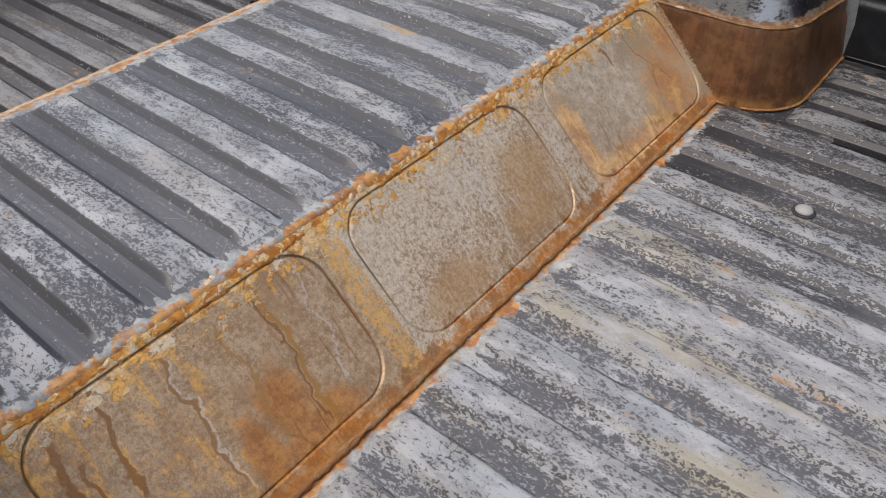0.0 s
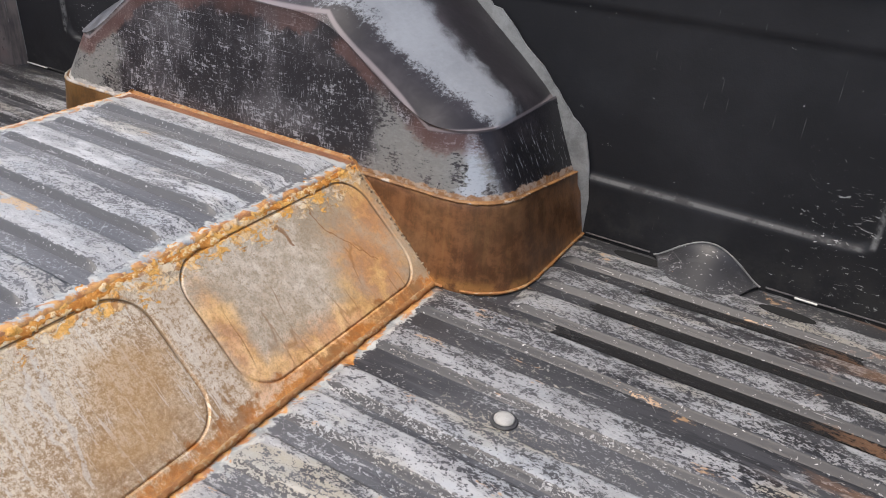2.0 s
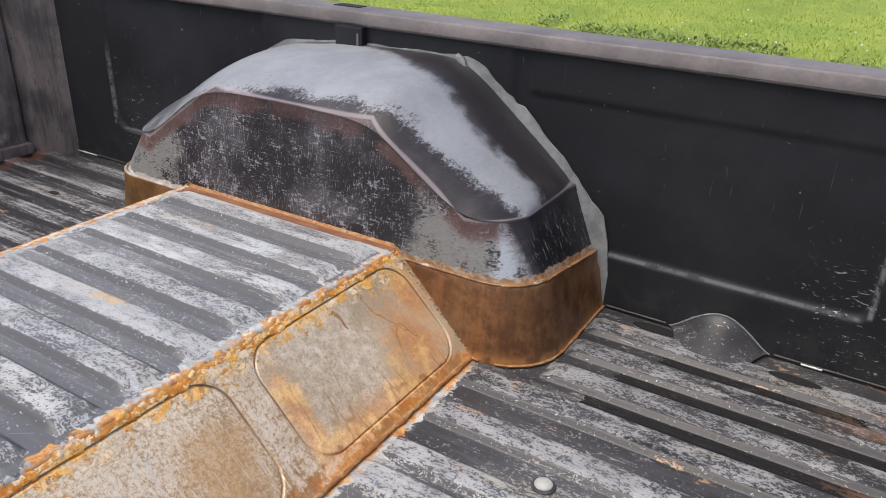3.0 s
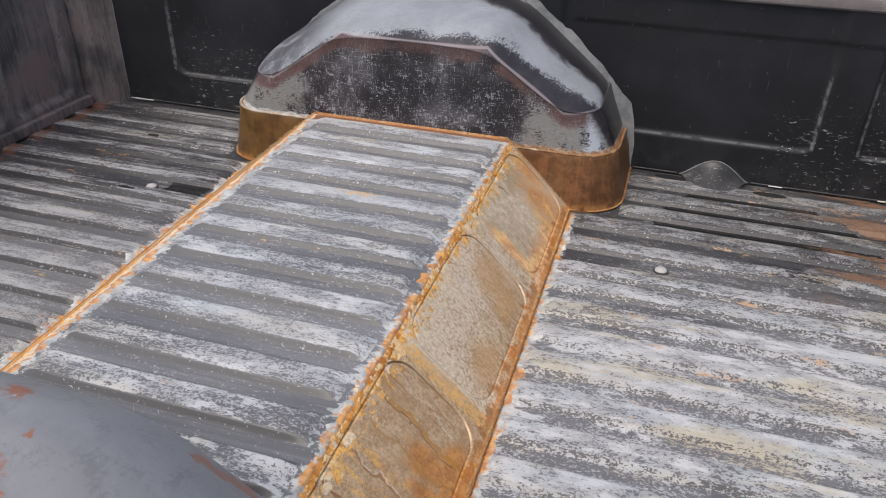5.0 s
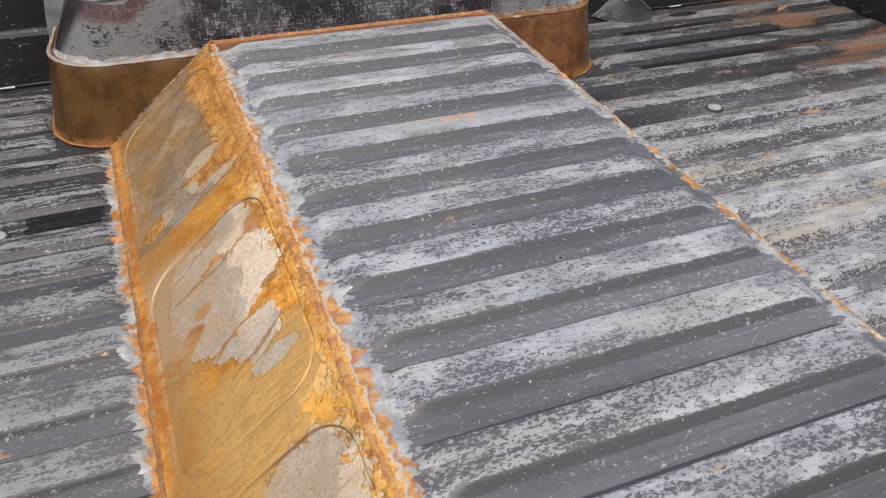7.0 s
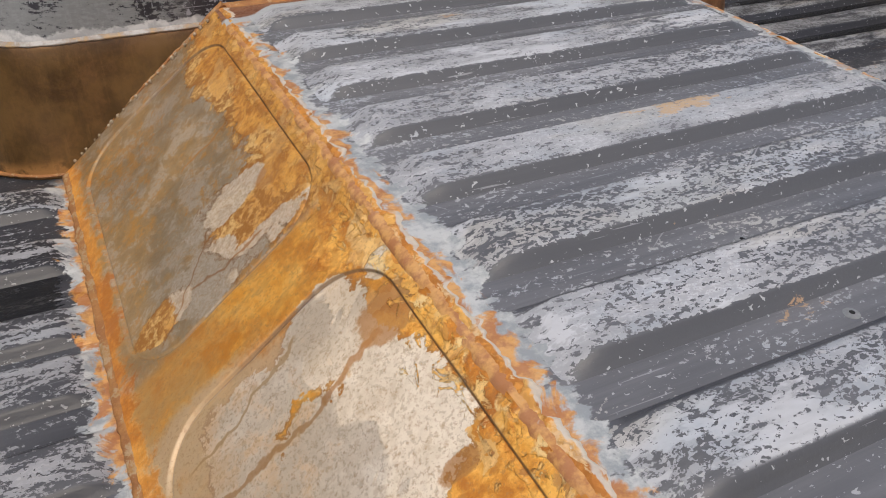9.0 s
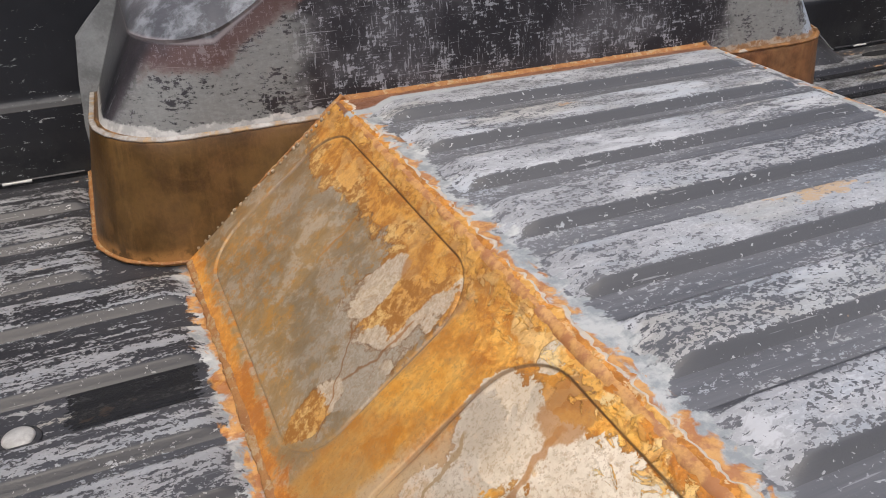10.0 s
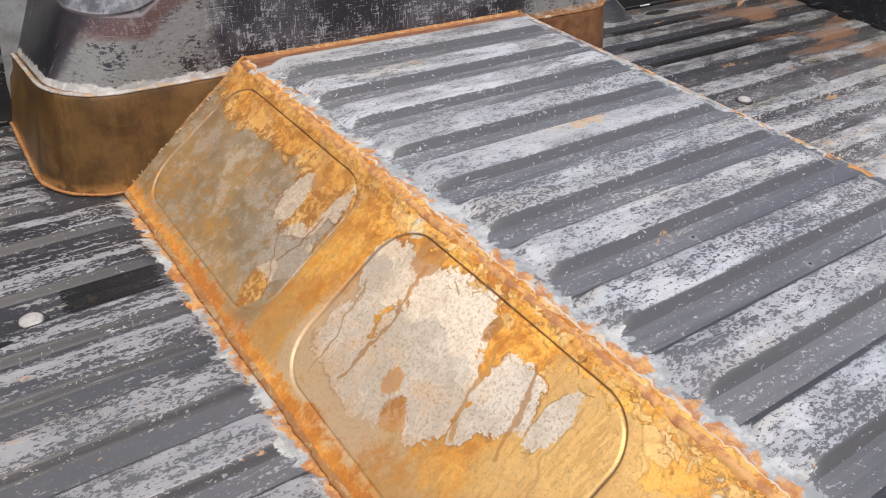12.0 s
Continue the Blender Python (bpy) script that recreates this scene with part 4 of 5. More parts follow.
def plate_mesh(name, grid, off):
    """A finely shaped sheet whose under side is one flat face."""
    g = np.asarray(grid, float)
    n, k = g.shape[:2]
    rim = [(i, 0) for i in range(n)] + [(n - 1, j) for j in range(1, k)] + [(i, k - 1) for i in range(n - 2, -1, -1)] + [(0, j) for j in range(k - 2, 0, -1)]
    under = np.array([g[i, j] for i, j in rim]) + np.asarray(off, float)
    verts = np.concatenate([g.reshape(-1, 3), under])
    a = (np.arange(n - 1)[:, None] * k + np.arange(k - 1)).reshape(-1)
    faces = np.stack([a, a + k, a + k + 1, a + 1], -1)
    s, c = n * k, len(rim)
    loops = [tuple(f) for f in faces.tolist()]
    for q in range(c):
        (i, j), (p, r) = rim[q], rim[(q + 1) % c]
        loops.append((i * k + j, p * k + r, s + (q + 1) % c, s + q))
    loops.append(tuple(range(s + c - 1, s - 1, -1)))
    me = mesh_of(name, verts, loops)
    me.set_sharp_from_angle(angle=radians(60))
    return me


def box(name, x0, x1, y0, y1, z0, z1, bevel=0.003):
    bm = bmesh.new()
    bmesh.ops.create_cube(bm, size=1)
    for v in bm.verts:
        v.co = ((x0 + x1) / 2 + v.co.x * (x1 - x0), (y0 + y1) / 2 + v.co.y * (y1 - y0), (z0 + z1) / 2 + v.co.z * (z1 - z0))
    if bevel:
        bmesh.ops.bevel(bm, geom=bm.edges[:], offset=bevel, segments=2, affect="EDGES", profile=0.7)
    me = bpy.data.meshes.new(name)
    bm.to_mesh(me)
    bm.free()
    return me


def rounded(u, v, u0, u1, v0, v1, r):
    """Signed distance to a rounded rectangle."""
    du = np.abs(u - (u0 + u1) / 2) - (u1 - u0) / 2 + r
    dv = np.abs(v - (v0 + v1) / 2) - (v1 - v0) / 2 + r
    return np.hypot(np.maximum(du, 0), np.maximum(dv, 0)) + np.minimum(np.maximum(du, dv), 0) - r


def wobble(x, y, z, scale, amount):
    return noise.noise(Vector((x, y, z)) * scale) * amount


def rib_mesh(name, x0, x1, y, z, wide=RIB):
    """One pressed floor rib: a flat crown with sloping flanks and rounded edges, y its nearer crown edge."""
    half = [(-0.0085, -RISE - 0.001), (-0.0068, -RISE + 0.0006), (-0.0042, -0.0062), (-0.0018, -0.0022), (0.0008, -0.0004), (0.0038, 0.0)]
    prof = half + [(wide - a, b) for a, b in reversed(half)]
    verts, faces, k = [], [], len(prof)

    def ends(x):
        """How far a place is from the ground-down end, or ends, beside the cover's welds."""
        if z > 0.1:
            return min(x - x0, x1 - x)
        return x1 - x if x1 < 0 else x - x0

    cuts = sorted({*np.linspace(x0, x1, max(3, int((x1 - x0) / 0.03))), x0 + 0.008, x0 + 0.016, x0 + 0.026, x1 - 0.026, x1 - 0.016, x1 - 0.008})
    n = len(cuts) - 1
    for x in cuts:
        for a, b in prof:
            w = wobble(x, y + a, z, 6, 0.0012)
            near = max(0.0, 1 - ends(x) / 0.026)
            drop = near * near * (3 - 2 * near) * 1.1
            verts.append((x, y + a + w * 0.5, z + (min(b, -RISE - 0.0008 * drop) if near >= 1 else b if b < -0.0068 else b - (b + RISE) * drop) + (w if b > -0.005 else 0)))
    for i in range(n):
        for j in range(k - 1):
            a = i * k + j
            faces.append((a, a + 1, a + k + 1, a + k))
    faces.append(tuple(range(k)))
    faces.append(tuple(range(n * k, n * k + k)))
    me = mesh_of(name, verts, faces)
    me.set_sharp_from_angle(angle=radians(50))
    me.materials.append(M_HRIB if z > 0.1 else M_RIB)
    return me


# ---- bed floor ----
gx = np.linspace(BACK - 0.05, FRONT, 60)
gy = np.linspace(NEAR_WALL, WALL, 44)
floor = tagged(part("floor", slab("floor", [[(x, y, 0.004 - RISE) for y in gy] for x in gx], (0, 0, -0.012)), M_FLOOR), "ribbed steel truck bed floor, dark paint scraped to grey", "bed floor", kind="structure")
RIB_EDGES = [(0.176, RIB), (0.090, RIB), (0.004, RIB), (-0.082, RIB), (-0.183, RIB), (-0.283, 0.036), (-0.350, RIB)] + [(-0.435 - 0.0855 * i, RIB) for i in range(13)]
for y, wide in RIB_EDGES:
    if y < NEAR_WALL + 0.006:
        continue
    outer = y + wide > -0.01 or y < NEAR_FACE
    spans = [(BACK, -0.508), (0.508, FRONT - 0.012)] if outer else [(BACK, foot(-1, y) - 0.003), (FOOT_R + 0.003, FRONT - 0.012)]
    for x0, x1 in spans:
        part("rib", rib_mesh("rib", x0, x1, y, 0.004, wide), M_RIB, floor)

# ---- raised cover over the frame notch ----
cover = thing("frame_notch_cover", (0, -0.59, 0), "raised welded steel cover with rusted sloping sides and ribbed top", "bed cover")
gy = np.linspace(NEAR_FACE, 0.0, 60)
ROLL = [(0.0115, -0.0105), (0.0100, -0.0078), (0.0080, -0.0060), (0.0056, -0.0050)]
top_grid = []
for y in gy:
    z = TOP + 0.004 - RISE
    row = [(edge(-1, y) - a, y, TOP + b) for a, b in ROLL]
    row += [(x, y, z) for x in np.linspace(edge(-1, y), EDGE_R, 28)]
    top_grid.append(row + [(EDGE_R + a, y, TOP + b) for a, b in reversed(ROLL)])
top_plate = part("top_plate", slab("top_plate", top_grid, (0, 0, -0.006)), M_HTOP, cover, "grey painted ribbed top with ground edges")
for k in range(-5, 9):
    y = -0.506 - PITCH * k
    part("rib", rib_mesh("rib", edge(-1, y) + 0.014, EDGE_R - 0.004, y, TOP + 0.004), M_HRIB, top_plate)


def side_plate(side):
    """A sloping side with three bead-rolled panels."""
    length = math.hypot(FOOT_R - EDGE_R, TOP)
    ys = np.linspace(NEAR_FACE, -0.002, 1000)
    ss = np.linspace(0, 0.955, 200)
    Y, S = np.meshgrid(ys, ss, indexing="ij")
    if side > 0:
        x0, x1 = FOOT_R, EDGE_R
    else:
        x0, x1 = FOOT_L - 0.030 * Y, EDGE_L - 0.022 * Y
    X, Z = x0 + (x1 - x0) * S, TOP * S
    d = np.full_like(Y, 1.0)
    panels = [(-0.364, -0.030), (-0.748, -0.412), (-1.125, -0.794)] if side > 0 else [(-0.372, -0.042), (-0.755, -0.435), (-1.125, -0.802)]
    for a, b in panels:
        d = np.minimum(d, rounded(Y, S * length, a, b, 0.0195, length - 0.0245, 0.046))
    groove = -0.0010 * np.clip(0.5 - d / 0.0022, 0, 1) - (0.0026 if side > 0 else 0.0017) * np.exp(-(((d + 0.0006) / 0.0012) ** 2))
    su, yu = np.linspace(0, 1, 26), np.linspace(NEAR_FACE, -0.002, 96)
    coarse = np.array([[wobble(y, s * length, side, 14, 0.0014) for s in su] for y in yu])
    rows = np.array([np.interp(ss, su, c) for c in coarse])
    dent = np.array([np.interp(ys, yu, c) for c in rows.T]).T
    strip = np.clip((S * length - (length - 0.0205)) / 0.004, 0, 1)
    crumbs = np.array([[wobble(y, s * length, side + 5, 70, 1.0) + wobble(y, s * length, side + 9, 190, 0.6) for s in ss[-18:]] for y in ys])
    lumps = np.zeros_like(Y)
    lumps[:, -18:] = np.clip(crumbs + 0.15, -0.1, 0.9) * (0.0026 if side > 0 else 0.0017)
    dent = dent + strip * lumps
    nx, nz = side * TOP / length, abs(FOOT_R - EDGE_R) / length
    X, Z = X + nx * (groove + dent), Z + nz * (groove + dent)
    me = plate_mesh("side_plate", np.stack([X, Y, Z], -1), (-nx * 0.009, 0, -nz * 0.009))
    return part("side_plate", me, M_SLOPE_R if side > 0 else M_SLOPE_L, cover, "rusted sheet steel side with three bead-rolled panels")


side_plate(1)
side_plate(-1)


def bead(name, path, width, height, parent, up, material=None, seed=0.0, label="", lump=1.0, rag=0.5):
    """A lumpy weld bead along a list of points; up is the way in which it bulges."""
    pts = [Vector(p) for p in path]
    up = Vector(up).normalized()
    fine = []
    for a, b in zip(pts, pts[1:]):
        n = max(1, int((b - a).length / 0.0026))
        fine += [a.lerp(b, i / n) for i in range(n)]
    fine.append(pts[-1])
    verts, faces, k = [], [], 9
    for i, p in enumerate(fine):
        way = (fine[min(i + 1, len(fine) - 1)] - fine[max(i - 1, 0)]).normalized()
        across = way.cross(up).normalized()
        a = wobble(*(p + Vector((seed, 0, 0))), 55, 0.45 * lump) + wobble(*p, 190, 0.35 * lump)
        side = wobble(*(p + Vector((0, seed + 3, 0))), 40, rag * lump) + wobble(*p, 120, 0.7 * rag * lump) + wobble(*p, 310, 0.6 * rag * lump)
        for j in range(k):
            u = -1 + 2 * j / (k - 1)
            w = width * 0.5 * (1 + side * abs(u))
            h = height * max(0.0, 1 - u * u) * (0.8 + a + wobble(p.x + u, p.y, p.z, 130, 0.5 * lump)) - (min(0.004, height * 3) if j in (0, k - 1) else 0)
            verts.append(p + across * (u * w) + up * h)
    for i in range(len(fine) - 1):
        for j in range(k - 1):
            q = i * k + j
            faces.append((q, q + 1, q + k + 1, q + k))
        faces.append((i * k, i * k + k, i * k + 2 * k - 1, i * k + k - 1))
    me = mesh_of(name, verts, faces)
    return part(name, me, material or M_WELD, parent, label)


for s in (1, -1):
    bead("weld_bead", [(edge(s, NEAR_FACE) + s * 0.0118, NEAR_FACE, TOP - 0.0114), (edge(s, 0) + s * 0.0118, -0.004, TOP - 0.0114)], 0.017 if s > 0 else 0.013, 0.0011 if s > 0 else 0.0006, cover, (s * 0.70, 0, 0.71), M_WELD if s > 0 else M_CRUST, label="flaking orange rusted weld", rag=0.9)
    bead("weld_bead", [(foot(s, NEAR_FACE), NEAR_FACE, 0.0), (foot(s, 0), -0.02, 0.0)], 0.009, 0.003 if s > 0 else 0.0014, cover, (s * 0.5, 0, 1), M_WELD_DULL, 2.0, rag=0.8)
    bead("weld_bead", [(foot(s, 0), -0.013, 0.004), (edge(s, 0), -0.008, TOP)], 0.006, 0.0015, cover, (s * 0.7, -0.5, 0.6), M_WELD_DULL, 5.0, "", 1.2)
bead("weld_bead", [(EDGE_L, -0.006, TOP - 0.004), (EDGE_R, -0.006, TOP - 0.004)], 0.014, 0.0012, cover, (0, -0.5, 1), M_WELD_DULL, 7.0, rag=1.0)

# flaked crust lying over the rear edge of the top
crust_y = np.linspace(NEAR_FACE + 0.01, -0.012, 620)
crust_grid = []
for y in crust_y:
    x0 = edge(-1, y) - 0.0115
    reach = 0.0145 + wobble(0.0, y, 3.0, 26, 0.010) + wobble(0.0, y, 8.0, 75, 0.008) + wobble(0.0, y, 1.0, 190, 0.004)
    row = []
    for f in np.linspace(0, 1, 12):
        x = x0 + reach * f
        base = TOP - 0.0112 + 0.0066 * min(1.0, f * reach / 0.009)
        bump = 0.0019 * math.sin(math.pi * min(1.0, f * 1.02)) * (0.7 + wobble(x, y, 0.0, 130, 0.6) + wobble(x, y, 4.0, 310, 0.6))
        row.append((x, y, base + max(bump, -0.0004) + (-0.0012 if f in (0.0, 1.0) else 0.0)))
    crust_grid.append(row)
part("crust", slab("crust", crust_grid, (0, 0, -0.002)), M_CRUST, cover, "flaking orange rust crust along the edge")

# drops of weld along the seams between the sloping sides and the housing
drop = bmesh.new()
bmesh.ops.create_icosphere(drop, subdivisions=2, radius=1)
for v in drop.verts:
    v.co *= 1 + noise.noise(v.co * 2.1) * 0.3
drop_mesh = bpy.data.meshes.new("weld_drop")
drop.to_mesh(drop_mesh)
drop.free()
drop_mesh.shade_smooth()
drop_mesh.materials.append(M_DROP)
rng = random.Random(12)
for s in (1, -1):
    for i in range(22):
        f = 0.06 + 0.88 * (i + 0.7 * rng.random()) / 22
        x = foot(s, 0) + (edge(s, 0) - foot(s, 0)) * f
        r = 0.0012 + 0.0011 * rng.random()
        ob = part("weld_drop", drop_mesh, M_DROP, cover)
        ob.matrix_basis = Matrix.Translation((x + s * 0.001, -0.0155 - 0.002 * rng.random(), TOP * f + 0.001)) @ Matrix.Diagonal((r, r * 0.9, r * 1.2, 1))


# ---- wheel housings ----
def plan_ring(a, y0, r, count):
    """Points round a housing's plan, from the wall at +x round to the wall at -x."""
    out = []
    for t in np.linspace(WALL, y0 + r, count[0], endpoint=False):
        out.append((a, t))
    for t in np.linspace(0, math.pi / 2, count[1], endpoint=False):
        out.append((a - r + r * math.cos(t), y0 + r - r * math.sin(t)))
    for t in np.linspace(a - r, -a + r, count[2], endpoint=False):
        out.append((t, y0))
    for t in np.linspace(math.pi / 2, 0, count[1], endpoint=False):
        out.append((-a + r - r * math.cos(t), y0 + r - r * math.sin(t)))
    for t in np.linspace(y0 + r, WALL, count[0]):
        out.append((-a, t))
    return out


CREASE = [(-0.60, 0.216), (-0.425, 0.216), (-0.375, 0.217), (-0.33, 0.236), (-0.228, 0.31), (-0.185, 0.33), (-0.13, 0.337), (0.0, 0.341), (0.12, 0.337), (0.165, 0.334), (0.207, 0.32), (0.255, 0.281), (0.335, 0.229), (0.38, 0.216), (0.43, 0.216), (0.60, 0.216)]
ARCH = [(-0.48, 0.160), (-0.44, 0.225), (-0.39, 0.272), (-0.32, 0.331), (-0.25, 0.371), (-0.20, 0.388), (-0.09, 0.400), (0.03, 0.404), (0.12, 0.406), (0.185, 0.404), (0.215, 0.392), (0.256, 0.362), (0.312, 0.317), (0.39, 0.254), (0.44, 0.209), (0.48, 0.155)]
COUNT = (12, 12, 90)


def along(table, x):
    return float(np.interp(x, [p[0] for p in table], [p[1] for p in table]))


def smooth_along(table, x):
    return sum(along(table, x + d) for d in (-0.03, -0.015, 0, 0.015, 0.03)) / 5


def housing_shell(flip):
    rings = []
    for f in np.linspace(0, 1, 7):
        ring = plan_ring(0.486 - 0.052 * f, -0.006 + 0.016 * f, 0.085, COUNT)
        low = [LIP - 0.010 - 0.028 * max(0.0, (y - 0.08) / 0.19) for x, y in ring]
        rings.append([(x, y, b + f * (smooth_along(CREASE, x) - b)) for (x, y), b in zip(ring, low)])
    rim = rings[-1]
    n = len(rim)
    # a narrow raised ridge along the crease
    rings.append([(x, y - 0.002 if y < 0.1 else y, z + 0.004) for x, y, z in rim])
    for f in np.linspace(0.1, 1.05, 16):
        ring = []
        for i, (x, y, z) in enumerate(rim):
            u = i / (n - 1)
            edge = (COUNT[0] + COUNT[1]) / n
            if u < edge:
                xw = 0.44 - (0.44 - 0.335) * (u / edge) ** 1.5
            elif u > 1 - edge:
                xw = -0.44 + (0.44 - 0.335) * ((1 - u) / edge) ** 1.5
            else:
                xw = 0.335 - 0.67 * (u - edge) / (1 - 2 * edge)
            zw = smooth_along(ARCH, xw)
            end = Vector((xw, WALL, zw))
            start = Vector((x, y, z + 0.004))
            lift = Vector((x + (xw - x) * 0.35, y + (WALL - y) * 0.30, z + 0.004 + (zw + 0.004 - z) * 0.86))
            p = start * (1 - f) ** 2 + lift * 2 * f * (1 - f) + end * f * f
            if flip:
                p.z += 0.046 * math.sin(math.pi * min(f, 1.0)) * max(0.0, 1 - (xw / 0.46) ** 4)
            ring.append(tuple(p))
        rings.append(ring)
    g = np.array(rings)
    if flip:
        g[..., 1] = WALL + NEAR_WALL - g[..., 1]
    return g


def inward(g, flip):
    """The sheet's thickness, towards the inside of a housing."""
    out = np.zeros_like(g)
    out[..., 0] = -0.003 * np.clip(g[..., 0] / 0.4, -1, 1)
    out[..., 1] = -0.003 if flip else 0.003
    out[..., 2] = -0.002
    return out


def wheel_housing(flip, label, shell_mat, skirt_mat):
    def fy(y):
        return WALL + NEAR_WALL - y if flip else y

    base = thing("wheel_housing", (0, fy(0.14), 0), label, "wheel housing", "wheel housings of the bed")
    g = housing_shell(flip)
    me = slab("shell", g, inward(g, flip))
    me.set_sharp_from_angle(angle=radians(35))
    part("shell", me, shell_mat, base)
    rings = []
    for z, grow in ((-0.006, 0.004), (0.03, 0.0025), (0.07, 0.001), (0.11, 0.0), (LIP - 0.004, 0.0), (LIP, -0.002), (LIP + 0.001, -0.006)):
        f = z / LIP
        ring = plan_ring(0.509 - 0.020 * f + grow, -0.014 + 0.005 * f - grow, 0.10 - 0.012 * f, COUNT)
        rings.append([(x, fy(y), z - (0.028 * max(0.0, (y - 0.08) / 0.19) if z > 0.1 else 0)) for x, y in ring])
    part("skirt", slab("skirt", rings, inward(np.array(rings), flip)), skirt_mat, base, "rusted bare steel skirt round the foot")
    if not flip:
        ring = plan_ring(0.488, -0.008, 0.088, (6, 6, 30))
        lip = [(x, y, LIP + 0.001 - (0.028 * max(0.0, (y - 0.08) / 0.19))) for x, y in ring]
        half = len(lip) // 2
        bead("weld_bead", lip[:half + 1], 0.006, 0.0005, base, (0, -0.55, 1), M_LIP, 4.0, "thin orange weld along the lip", 0.7, 0.4)
        bead("weld_bead", lip[half:], 0.006, 0.0004, base, (0, -0.7, 0.7), M_LIP, 4.0, "ground pale weld along the lip", 0.6, 0.4)
        ring = [p for p in plan_ring(0.514, -0.018, 0.10, (6, 6, 30)) if abs(p[0]) > 0.40 or p[1] > 0.0]
        half = len(ring) // 2
        for run in (ring[:half], ring[half:]):
            bead("weld_bead", [(x, y, 0.0) for x, y in run], 0.007, 0.0005, base, (0, 0, 1), M_WELD_DULL, 6.0, "", 0.9, 0.5)
    return base


far_housing = wheel_housing(False, "black wheel housing scraped to grey primer above a rusted steel skirt", M_WELL, M_SKIRT)
wheel_housing(True, "smooth dark grey painted wheel housing with small rust chips", M_WELL2, M_WELL2)

# seam sealer smeared on the wall round the arch
def sealer():
    """A thin smear of sealer between the housing and a ragged outer line on the wall."""
    inner = [(0.501, 0.0), (0.501, 0.06), (0.493, 0.12)] + [(x, smooth_along(ARCH, x) - 0.006) for x in np.linspace(0.478, -0.478, 90)] + [(-0.490, 0.12), (-0.497, 0.06), (-0.497, 0.0)]
    wide = [(-0.50, 0.010), (-0.44, 0.013), (-0.36, 0.014), (-0.25, 0.016), (-0.12, 0.010), (0.02, 0.009), (0.15, 0.010), (0.20, 0.020), (0.27, 0.024), (0.31, 0.026), (0.40, 0.020), (0.46, 0.017), (0.50, 0.013)]
    grid = []
    for i, (x, z) in enumerate(inner):
        a, b = inner[max(i - 1, 0)], inner[min(i + 1, len(inner) - 1)]
        way = Vector((b[0] - a[0], 0, b[1] - a[1])).normalized()
        outward = Vector((way.z, 0, -way.x))
        if outward.dot(Vector((x, 0, z - 0.1))) < 0:
            outward = -outward
        reach = along(wide, x) * (0.95 + wobble(x, z, 2, 16, 0.3) + wobble(x, z, 5, 110, 0.22))
        row = []
        for f in np.linspace(0, 1, 7):
            p = Vector((x, WALL, z)) + outward * (reach * f - 0.045 * (1 - f))
            row.append((p.x, WALL - 0.0005 - 0.0045 * (1 - f) * (1 + wobble(p.x, p.z, f, 60, 0.7)), max(p.z, 0.0)))
        grid.append(row)
    return slab("seam_sealer", grid, (0, 0.004, 0))


part("seam_sealer", sealer(), M_SEAL, far_housing, "smeared grey seam sealer")
tab = [(0.186 + 0.004 * i, WALL - 0.008, 0.408 - 0.0012 * i * i) for i in range(5)]
bead("sealer_lump", tab, 0.016, 0.004, far_housing, (0, -1, 0.2), M_SEAL, 3.0, "loose lump of sealer", 0.6)


# ---- bed sides ----
def stamped(x, z):
    """How far the bed side's stampings stand out at a place."""
    d1 = rounded(x, z, 0.30, 0.924, 0.100, 0.72, 0.02)
    d2 = rounded(x, z, 1.026, 1.7, 0.103, 0.72, 0.02)
    d3 = rounded(x, z, -0.830, -0.30, 0.096, 0.72, 0.05)
    d = np.minimum(np.minimum(d1, d2), d3)
    inset = 0.009 * np.clip(0.5 - d / 0.009, 0, 1)
    upper = 0.0035 * np.clip((z - 0.362) / 0.008 + 0.5, 0, 1) * (x > 0.33)
    return inset - upper


def bed_side(name, inner, out, label):
    base = thing(name, (0, inner, 0), label, "bed side", kind="structure")
    xs = np.linspace(BACK + 0.02, FRONT + 0.02, 340)
    zs = np.linspace(-0.03, 0.441, 90)
    X, Z = np.meshgrid(xs, zs, indexing="ij")
    Y = inner + out * stamped(X, Z)
    part("panel", slab("panel", np.stack([X, Y, Z], -1), (0, out * 0.05, 0)), M_WALL, base, "black painted stamped bed wall, scuffed")
    # rail: a rolled lip with a flat cap
    prof = [(0.02, 0.4385), (-0.005, 0.4385), (-0.008, 0.441), (-0.008, 0.460), (-0.0055, 0.4635), (-0.001, 0.4645), (0.062, 0.4660), (0.070, 0.463), (0.073, 0.457), (0.074, 0.40)]
    grid = [[(x, inner + out * a, b) for a, b in prof] for x in np.linspace(BACK - 0.065, FRONT + 0.05, 60)]
    part("rail", slab("rail", grid, (0, out * 0.002, -0.003)), M_RAIL, base, "faded grey-brown bed rail cap")
    part("skin", box("skin", BACK - 0.06, FRONT + 0.05, *sorted((inner + out * 0.052, inner + out * 0.072)), -0.25, 0.41), M_RAIL, base)
    return base


